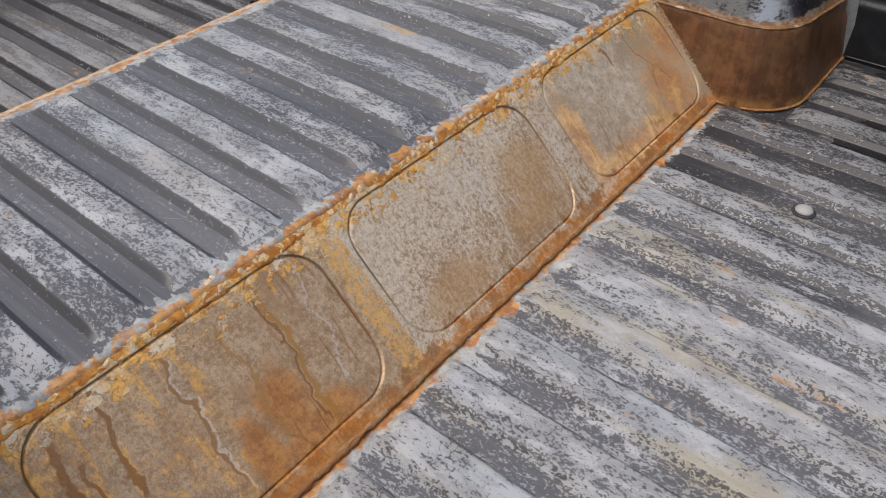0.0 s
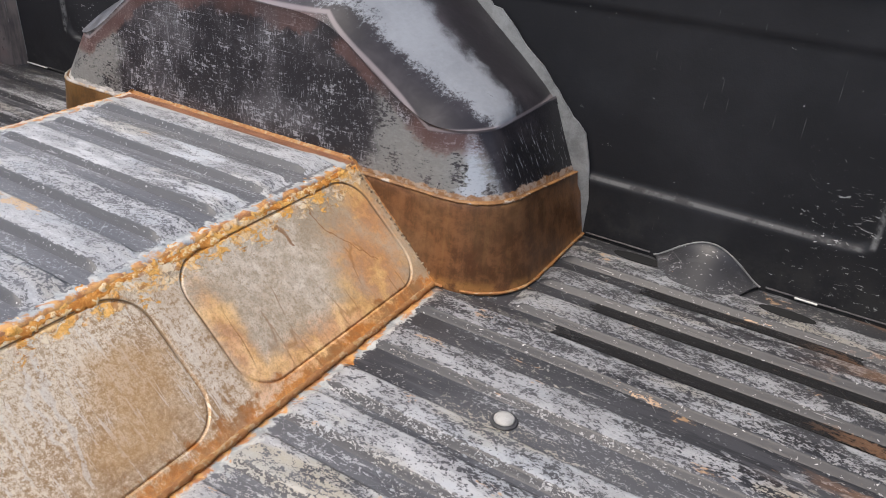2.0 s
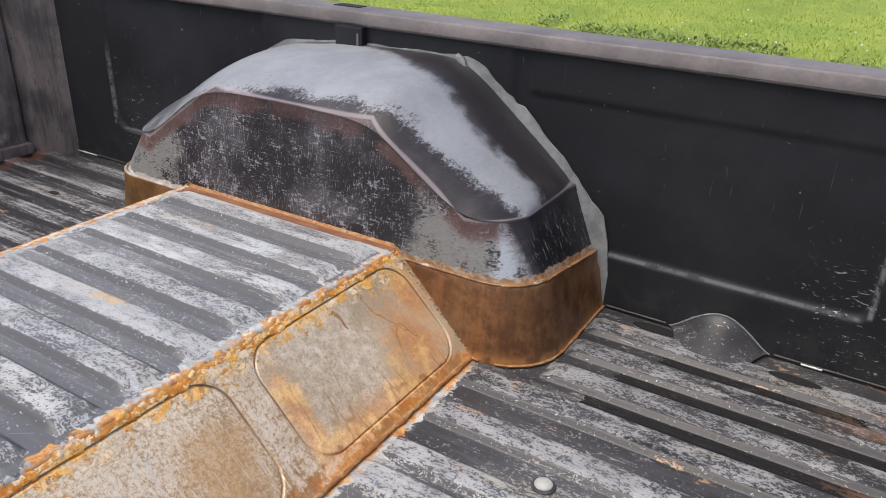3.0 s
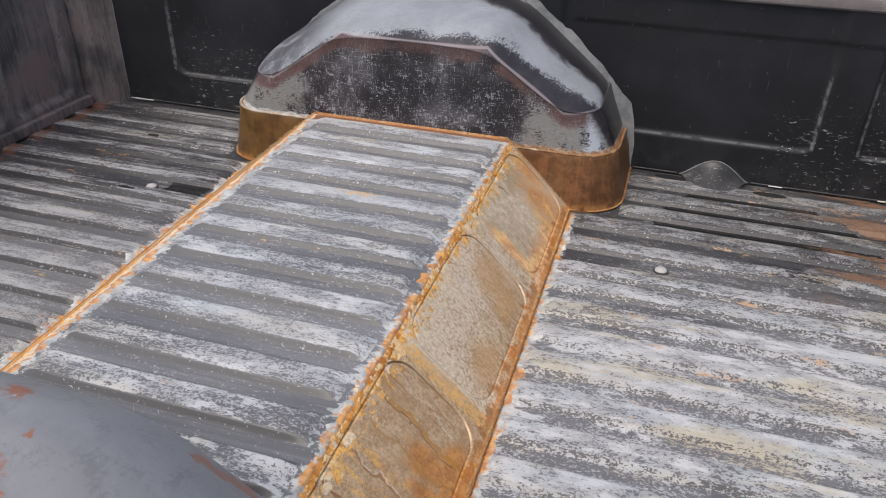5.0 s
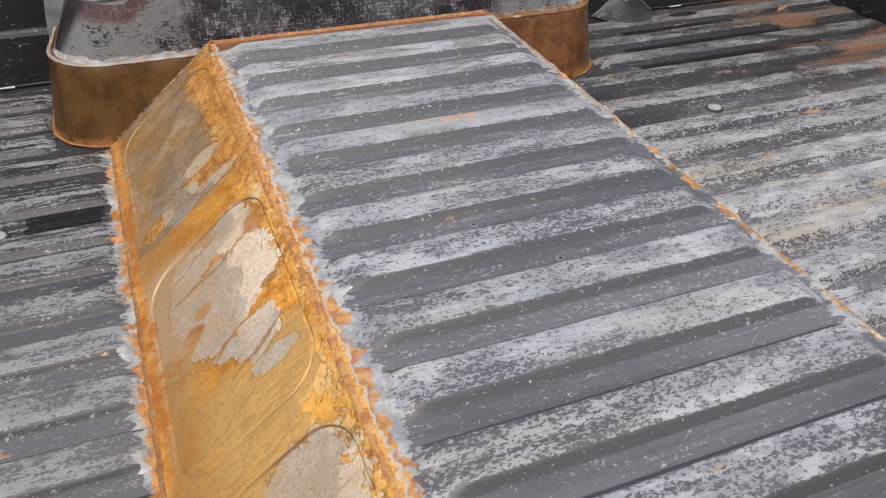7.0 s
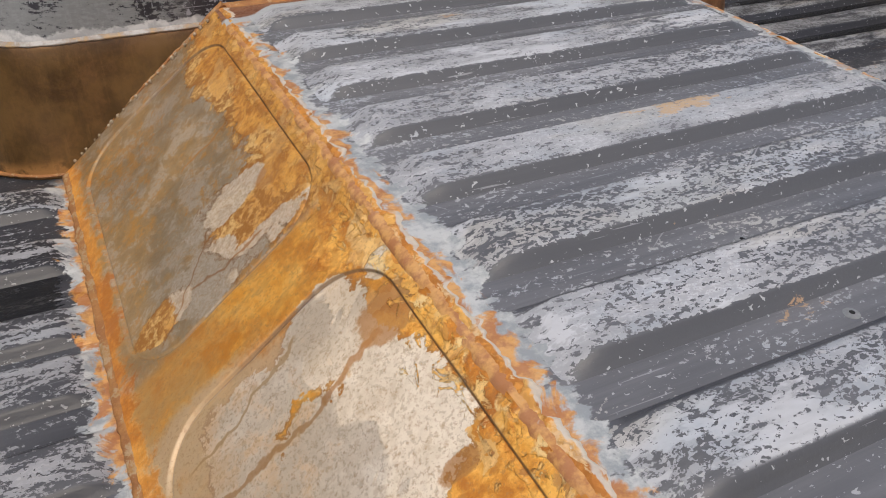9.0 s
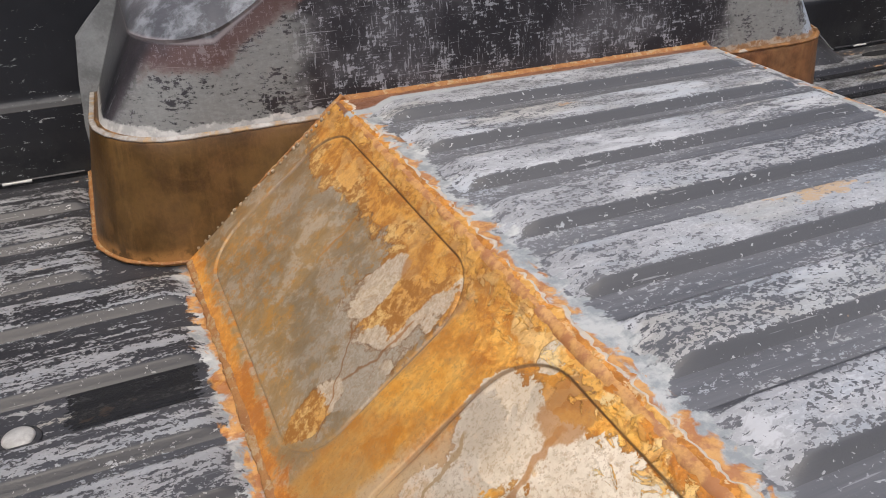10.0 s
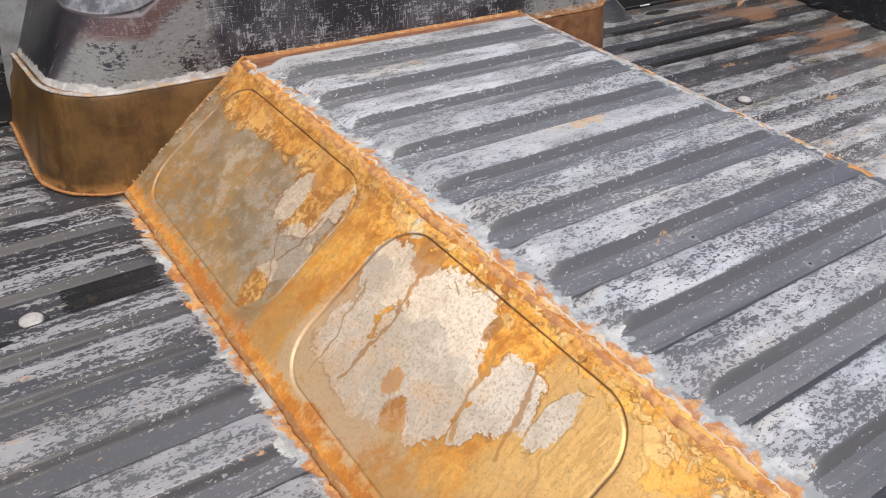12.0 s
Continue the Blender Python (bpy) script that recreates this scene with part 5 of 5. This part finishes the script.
side_far = bed_side("wall_north", WALL, 1, "black stamped bed side with a faded rail cap")
side_near = bed_side("wall_south", NEAR_WALL, -1, "black stamped bed side with a faded rail cap")
for x in (-1.06, -0.089, 0.91):
    part("stake_pocket", box("stake_pocket", x - 0.031, x + 0.031, WALL + 0.026, WALL + 0.052, 0.4585, 0.4672, 0.001), M_HOLE, side_far, "dark stake pocket hole")
part("bracket", box("bracket", -0.085, -0.020, WALL - 0.016, WALL + 0.01, 0.372, 0.437, 0.004), M_WALL, side_far)
part("bracket_slit", box("bracket_slit", -0.032, -0.027, WALL - 0.0175, WALL - 0.012, 0.392, 0.425, 0.001), M_RAIL, side_far)

front_wall = tagged(part("wall_east", box("wall_east", FRONT, FRONT + 0.03, NEAR_WALL, WALL, -0.03, 0.45), M_WALL), "black painted front wall of the bed", "bed wall", kind="structure")

# ---- tailgate and rear pillars ----
tailgate = thing("tailgate", (-1.106, -0.59, 0), "closed tailgate with dull black and brown pressed inner panels", "tailgate")
ys, zs = np.linspace(NEAR_WALL + 0.097, WALL - 0.097, 240), np.linspace(0.0, 0.448, 70)
Yg, Zg = np.meshgrid(ys, zs, indexing="ij")
d = np.full_like(Yg, 1.0)
for a, b in ((-0.09, 0.125), (-0.36, -0.13), (-0.68, -0.40), (-0.98, -0.72), (-1.25, -1.02)):
    d = np.minimum(d, rounded(Yg, Zg, a, b, 0.05, 0.365, 0.02))
press = -0.012 * np.clip(0.5 - d / 0.012, 0, 1)
part("inner_panel", slab("inner_panel", np.stack([-1.088 + press - 0.01 * Zg, Yg, Zg], -1), (-0.045, 0, 0)), M_GATE, tailgate)
part("top_cap", box("top_cap", -1.141, -1.084, NEAR_WALL + 0.095, WALL - 0.095, 0.441, 0.461, 0.005), M_RAIL, tailgate, "faded grey top edge")
part("bottom_flange", box("bottom_flange", -1.096, -1.07, NEAR_WALL + 0.09, WALL - 0.09, 0.002, 0.03, 0.004), M_PILLAR, tailgate)
for s, inner in ((1, WALL), (-1, NEAR_WALL)):
    plan = [(-1.010, 0.0), (-1.046, 0.064), (-1.052, 0.072), (-1.060, 0.076), (-1.104, 0.090), (-1.112, 0.092), (-1.13, 0.088), (-1.13, 0.0)]
    verts = [(x, inner - s * y, z) for z in (-0.005, 0.4595) for x, y in plan]
    k = len(plan)
    faces = [(i, (i + 1) % k, k + (i + 1) % k, k + i) for i in range(k)] + [tuple(range(k)), tuple(range(k, 2 * k))]
    me = mesh_of("pillar", verts, faces, False)
    tagged(part("rear_pillar", me, M_PILLAR), "dull brown-black rear corner pillar beside the tailgate", "bed pillar", "rear pillars")

# pale latch strap hanging in the gap beside the tailgate
strap_path = [(-1.098, WALL - 0.0955 - 0.002 * math.sin(9 * f), 0.452 - 0.12 * f) for f in np.linspace(0, 1, 9)]
bead("latch_strap", strap_path, 0.005, 0.001, tailgate, (1, 0.3, 0), M_WHITE, 3.0, "thin broken pale latch strap", 1.2, 1.3)
# thin grey bead that stands in for the highlight along the pillar corner
for y, x, z0, z1, w in ((WALL - 0.001, -1.0085, 0.02, 0.335, 0.0016),):
    line = bead("edge_highlight", [(x, y, z0), (x, y, z1)], w, 0.0008, side_far, (0.8, -0.6, 0), M_SEAL, 3.0, "pale line painted as a highlight on the pillar corner", 0.8, 0.9)


# ---- bolts, slots and small marks on the floor ----
def bolt_head(name, x, y, z, r, h):
    bm = bmesh.new()
    bmesh.ops.create_uvsphere(bm, u_segments=24, v_segments=12, radius=1)
    for v in bm.verts:
        v.co = (x + v.co.x * r, y + v.co.y * r, z + max(v.co.z, -0.2) * h)
    ob = bmesh.new()
    me = bpy.data.meshes.new(name)
    bm.to_mesh(me)
    bm.free(), ob.free()
    me.shade_smooth()
    return me


for x, y in ((0.620, -0.219), (-0.580, -0.232)):
    b = thing("bed_bolt", (x, y, -0.005), "domed zinc bed bolt in the floor", "bolt", "bed bolts")
    part("head", bolt_head("head", x, y, -0.0015, 0.0122, 0.0048), M_ZINC, b)
    part("washer", bolt_head("washer", x, y, -0.0042, 0.0165, 0.0034), M_SEAT, b, "dark dished seat")

# screws in the cover's top
for x, y in ((-0.041, -0.615), (-0.046, -0.539), (0.02, -0.700)):
    screw = thing("screw", (x, y, TOP), "small grey screw head in the ribbed top", "screw", "screws in the cover")
    part("screw_head", bolt_head("screw_head", x, y, TOP - 0.0052, 0.0048, 0.0012), M_SEAL, screw)
    part("recess", bolt_head("recess", x, y, TOP - 0.0044, 0.0018, 0.0008), M_HOLE, screw)

# tie-down swelling in the floor's edge
TIE = 0.72
swell = thing("tie_down_swelling", (TIE, WALL - 0.01, 0.0), "pressed half-round swelling where floor meets wall", "bed stamping")
grid = []
for v in np.linspace(0, 1, 12):
    row = []
    for u in np.linspace(-1, 1, 40):
        w = 0.082 * (1 - 0.35 * v)
        h = 0.046 * math.cos(u * math.pi / 2) ** 1.3
        row.append((TIE + u * w, WALL - 0.004 - 0.075 * (v ** 1.5), 0.002 + h * (1 - v) ** 0.9))
    grid.append(row)
part("dome", slab("dome", grid, (0, 0.002, -0.004)), M_FLOOR, swell)
arc = [(TIE + u * 0.083, WALL - 0.005, 0.002 + 0.047 * math.cos(u * math.pi / 2) ** 1.3) for u in np.linspace(-1, 1, 30)]
bead("rim", arc, 0.0026, 0.0005, swell, (0, -1, 0.2), M_SEAL, 3.0, "worn rim", 0.6)

# seam between floor and far wall, with chips of pale sealer
for x0, x1 in ((-0.99, -0.52), (0.52, TIE - 0.09), (TIE + 0.09, FRONT - 0.01)):
    seam = bead("floor_seam", [(x0, WALL - 0.002, 0.003), (x1, WALL - 0.002, 0.003)], 0.003, 0.0002, side_far, (0, -0.7, 0.7), M_SEAT, 2.0, "dark open seam", 0.6)
for x, w in ((0.868, 0.032), (-0.60, 0.034), (-0.962, 0.08), (1.13, 0.06)):
    chip = bead("sealer_chip", [(x - w / 2, WALL - 0.008, 0.004), (x + w / 2, WALL - 0.008, 0.004)], 0.0035, 0.0005, None, (0, -0.5, 0.8), M_WHITE, 8.0, "", 0.8)
    tagged(chip, "chip of pale sealer along the floor seam", "sealer chip", "sealer chips")
for x0, x1, y0, y1 in ((0.812, 0.890, 0.196, 0.218), (0.578, 0.662, 0.236, 0.262), (-0.775, -0.74, 0.02, 0.036), (-0.65, -0.602, -0.270, -0.260)):
    bm = bmesh.new()
    bmesh.ops.create_circle(bm, cap_ends=True, segments=28, radius=1)
    for v in bm.verts:
        v.co = ((x0 + x1) / 2 + v.co.x * (x1 - x0) / 2, (y0 + y1) / 2 + v.co.y * (y1 - y0) / 2, -0.0075 if y0 > 0.23 else 0.0)
    ext = bmesh.ops.extrude_face_region(bm, geom=bm.faces[:])
    for v in [g for g in ext["geom"] if isinstance(g, bmesh.types.BMVert)]:
        v.co.z += 0.0034 if v.co.z < -0.005 else 0.0046
    bmesh.ops.recalc_face_normals(bm, faces=bm.faces)
    slot = part("drain_slot", bm, M_HOLE)
    tagged(slot, "oval drain slot showing black in the floor", "slot", "drain slots")

# ---- ground outside
M_GRASS = faded("grass_ground", (0.16, 0.24, 0.025), (0.29, 0.35, 0.05), 0.8, 1.2, 0.9)
M_GRAVEL = faded("gravel", (0.3, 0.27, 0.23), (0.45, 0.41, 0.36), 0.85, 5, 0.8, (0.25, 0.21, 0.17))

ground = tagged(part("ground", slab("ground", [[(x, y, -0.33) for y in np.linspace(-200, 200, 40)] for x in np.linspace(-200, 200, 40)], (0, 0, -0.2)), M_GRASS), "bright green mown grass field", "grass", kind="structure")
road = [(-4.95, 3.2), (-5.6, 4.3), (-7.2, 6.5), (-12, 14), (-30, 30), (-60, 10), (-60, -20), (-5.5, -20), (-4.6, 1.0)]
verts = [(x, y, z) for z in (-0.34, -0.324) for x, y in road]
k = len(road)
faces = [tuple(range(k)), tuple(range(k, 2 * k))] + [(i, (i + 1) % k, k + (i + 1) % k, k + i) for i in range(k)]
tagged(part("road", mesh_of("road", verts, faces, False), M_GRAVEL), "pale gravel drive beside the grass", "gravel drive", kind="structure")


def grass_blades():
    """Standing blades on the field beyond the far bed side."""
    rng = random.Random(4)
    verts, faces = [], []
    for i in range(200000):
        d = 3.2 + 14.0 * rng.random() ** 1.6
        a = radians(-38 + 100 * rng.random())
        x, y = 0.8 - d * math.sin(a), -1.2 + d * math.cos(a)
        if abs(y - 5.35 + 0.12 * (x + 0.5) - 0.22 * noise.noise(Vector((x, y, 9)) * 1.7)) < 0.16 and -2.2 < x < 2.5 and rng.random() < 0.45:
            continue
        if y < 2.6 or (x < -4.6 and y < 1.2 - (x + 4.6) * 1.35 + 1.4):
            continue
        h = 0.014 + 0.034 * rng.random() * (0.6 + 0.4 * noise.noise(Vector((x, y, 0)) * 0.9))
        w = 0.0025 + 0.003 * rng.random()
        t = rng.random() * math.pi * 2
        lean = 0.04 * rng.random()
        c, s = math.cos(t), math.sin(t)
        q = len(verts)
        verts += [(x - c * w, y - s * w, -0.332), (x + c * w, y + s * w, -0.332), (x + s * lean, y + c * lean, -0.33 + h)]
        faces.append((q, q + 1, q + 2))
    me = bpy.data.meshes.new("grass")
    me.from_pydata(verts, [], faces)
    return me


def blade_green():
    m = Mat("grass_blades", 0.6)
    n = m.noise(0.8, None, 4)
    f = m.noise(9, None, 3)
    color = m.mix(m.step(n, 0.35, 0.65), (0.235, 0.335, 0.035), (0.385, 0.43, 0.08))
    color = m.mix(m.mul(m.step(f, 0.5, 0.7), 0.3), color, (0.48, 0.50, 0.15))
    color = m.mix(m.mul(m.step(m.noise(2.4, None, 4, 0.65), 0.55, 0.68), 0.5), color, (0.15, 0.26, 0.03))
    return m.done(color)


tagged(part("grass", grass_blades(), blade_green()), "long bright green grass beyond the truck", "grass", kind="stuff")


def weeds():
    """Low broad dark leaves along the worn line across the grass."""
    rng = random.Random(21)
    verts, faces = [], []
    for i in range(4000):
        if i < 3500:
            x = -2.1 + 4.6 * rng.random()
            y = 5.35 - 0.12 * (x + 0.5) + 0.22 * noise.noise(Vector((x, 5.3, 9)) * 1.7) + rng.gauss(0, 0.17)
            if noise.noise(Vector((x, 0.0, 4.0)) * 2.3) < -0.12:
                continue
        else:
            x, y = -3.6 + rng.gauss(0, 0.35), 7.6 + rng.gauss(0, 0.15)
        a, b = 2 * math.pi * rng.random(), 0.010 + 0.016 * rng.random()
        up, c, s = 0.012 + 0.05 * rng.random(), math.cos(a), math.sin(a)
        q = len(verts)
        tilt = rng.uniform(-0.5, 0.9) * b
        verts += [(x, y, -0.33 + up * 0.5), (x + c * b - s * b * 0.5, y + s * b + c * b * 0.5, -0.33 + up), (x + c * 2 * b, y + s * 2 * b, -0.33 + up + tilt), (x + c * b + s * b * 0.5, y + s * b - c * b * 0.5, -0.33 + up)]
        faces.append((q, q + 1, q + 2, q + 3))
    me = bpy.data.meshes.new("weeds")
    me.from_pydata(verts, [], faces)
    return me


M_WEED = faded("weed_leaves", (0.14, 0.20, 0.045), (0.25, 0.32, 0.085), 0.6, 8, 0.8, (0.2, 0.2, 0.1))
tagged(part("weeds", weeds(), M_WEED), "low dark broad-leaved weeds along the grass", "weeds", kind="stuff")


def clover():
    """Small white flower heads scattered in the grass."""
    rng = random.Random(9)
    bm = bmesh.new()
    for i in range(420):
        d = 3.4 + 9.0 * rng.random()
        a = radians(-38 + 100 * rng.random())
        x, y = 0.8 - d * math.sin(a), -1.2 + d * math.cos(a)
        if y < 2.8 or (x < -4.6 and y < 1.2 - (x + 4.6) * 1.35 + 1.4) or noise.noise(Vector((x, y, 3)) * 0.6) < -0.05:
            continue
        bmesh.ops.create_icosphere(bm, subdivisions=1, radius=0.005 + 0.006 * rng.random(), matrix=Matrix.Translation((x, y, -0.30)))
    return bm


M_CLOVER = faded("white_clover", (0.7, 0.7, 0.62), (0.82, 0.82, 0.76), 0.8, 60, 0.95)
tagged(part("clover_flowers", clover(), M_CLOVER), "tiny white clover heads in the grass", "flowers", kind="stuff")


# ---- trailer wheel and post beyond the tailgate ----
def ring_mesh(name, prof, n=40):
    """A lathe about the y axis from (radius, y) points."""
    verts, faces, k = [], [], len(prof)
    for i in range(n):
        a = 2 * math.pi * i / n
        for r, y in prof:
            verts.append((r * math.cos(a), y, r * math.sin(a)))
    for i in range(n):
        for j in range(k - 1):
            a, c = i * k + j, ((i + 1) % n) * k + j
            faces.append((a, a + 1, c + 1, c))
    return mesh_of(name, verts, faces)


M_TYRE = faded("tyre_rubber", (0.02, 0.02, 0.021), (0.05, 0.05, 0.05), 0.75, 30, 0.9)
M_STEEL = faded("white_wheel_steel", (0.42, 0.42, 0.43), (0.58, 0.58, 0.59), 0.5, 14, 0.75, (0.25, 0.16, 0.1))
M_TIMBER = faded("grey_timber", (0.1, 0.085, 0.07), (0.2, 0.17, 0.14), 0.8, 9, 0.8)
M_GALV = faded("galvanised_sheet", (0.36, 0.39, 0.42), (0.52, 0.55, 0.58), 0.45, 9, 0.9)
M_BEAM = faded("yellowed_trailer_beam", (0.3, 0.22, 0.12), (0.45, 0.36, 0.22), 0.7, 8, 0.7)
M_BROWN = faded("brown_trailer_steel", (0.07, 0.045, 0.035), (0.14, 0.09, 0.07), 0.6, 8, 0.7)
trailer = thing("trailer", (-6.15, 3.27, -0.33), "low trailer with a white steel wheel and yellowed beam", "trailer")
part("deck_rail", box("deck_rail", -7.15, -5.55, 3.17, 3.27, 0.11, 0.22), M_BROWN, trailer)
part("beam", box("beam", -6.95, -5.75, 3.29, 3.39, -0.10, 0.01), M_BEAM, trailer)
part("stand", box("stand", -6.05, -5.95, 3.22, 3.32, -0.33, 0.12), M_BROWN, trailer)
wheel = part("wheel", ring_mesh("wheel", [(0.207, -0.1), (0.2, -0.104), (0.192, -0.098), (0.185, -0.06), (0.17, -0.035), (0.15, -0.028), (0.12, -0.045), (0.07, -0.05), (0.068, -0.04), (0.0, -0.04)]), M_STEEL, trailer, "white steel wheel with round vent holes")
wheel.matrix_basis = pose(-5.22, 2.48, 0.006, 0, 0, 58)
part("tyre", ring_mesh("tyre", [(0.205, -0.09), (0.22, -0.105), (0.27, -0.11), (0.315, -0.1), (0.33, -0.07), (0.333, 0.0), (0.33, 0.07), (0.315, 0.1), (0.22, 0.105), (0.205, 0.09)]), M_TYRE, wheel)
part("hub_cap", ring_mesh("hub_cap", [(0.052, -0.04), (0.05, -0.085), (0.04, -0.1), (0.0, -0.103)], 24), M_TYRE, wheel)
for i in range(10):
    a = 2 * math.pi * i / 10 + 0.2
    bm = bmesh.new()
    bmesh.ops.create_uvsphere(bm, u_segments=12, v_segments=8, radius=0.016)
    for v in bm.verts:
        v.co = Vector((v.co.x + 0.138 * math.cos(a), v.co.y * 0.25 - 0.037, v.co.z + 0.138 * math.sin(a)))
    part("vent_hole", bm, M_HOLE, wheel)
for i in range(6):
    a = 2 * math.pi * i / 6
    bm = bmesh.new()
    bmesh.ops.create_cone(bm, cap_ends=True, segments=6, radius1=0.013, radius2=0.011, depth=0.03)
    for v in bm.verts:
        v.co = Vector((v.co.x + 0.085 * math.cos(a), -0.055 + v.co.z, v.co.y + 0.085 * math.sin(a)))
    bmesh.ops.recalc_face_normals(bm, faces=bm.faces)
    part("lug_nut", bm, M_TYRE, wheel)
post = thing("gate_post", (-5.32, 4.25, -0.33), "weathered timber post clad with galvanised sheet", "post")
part("timber", box("timber", -5.455, -5.395, 4.18, 4.28, -0.34, 0.9), M_TIMBER, post)
part("timber", box("timber", -5.235, -5.185, 4.30, 4.38, -0.34, 0.9), M_TIMBER, post)
part("sheet", box("sheet", -5.385, -5.245, 4.23, 4.27, -0.34, 0.9, 0.002), M_GALV, post)
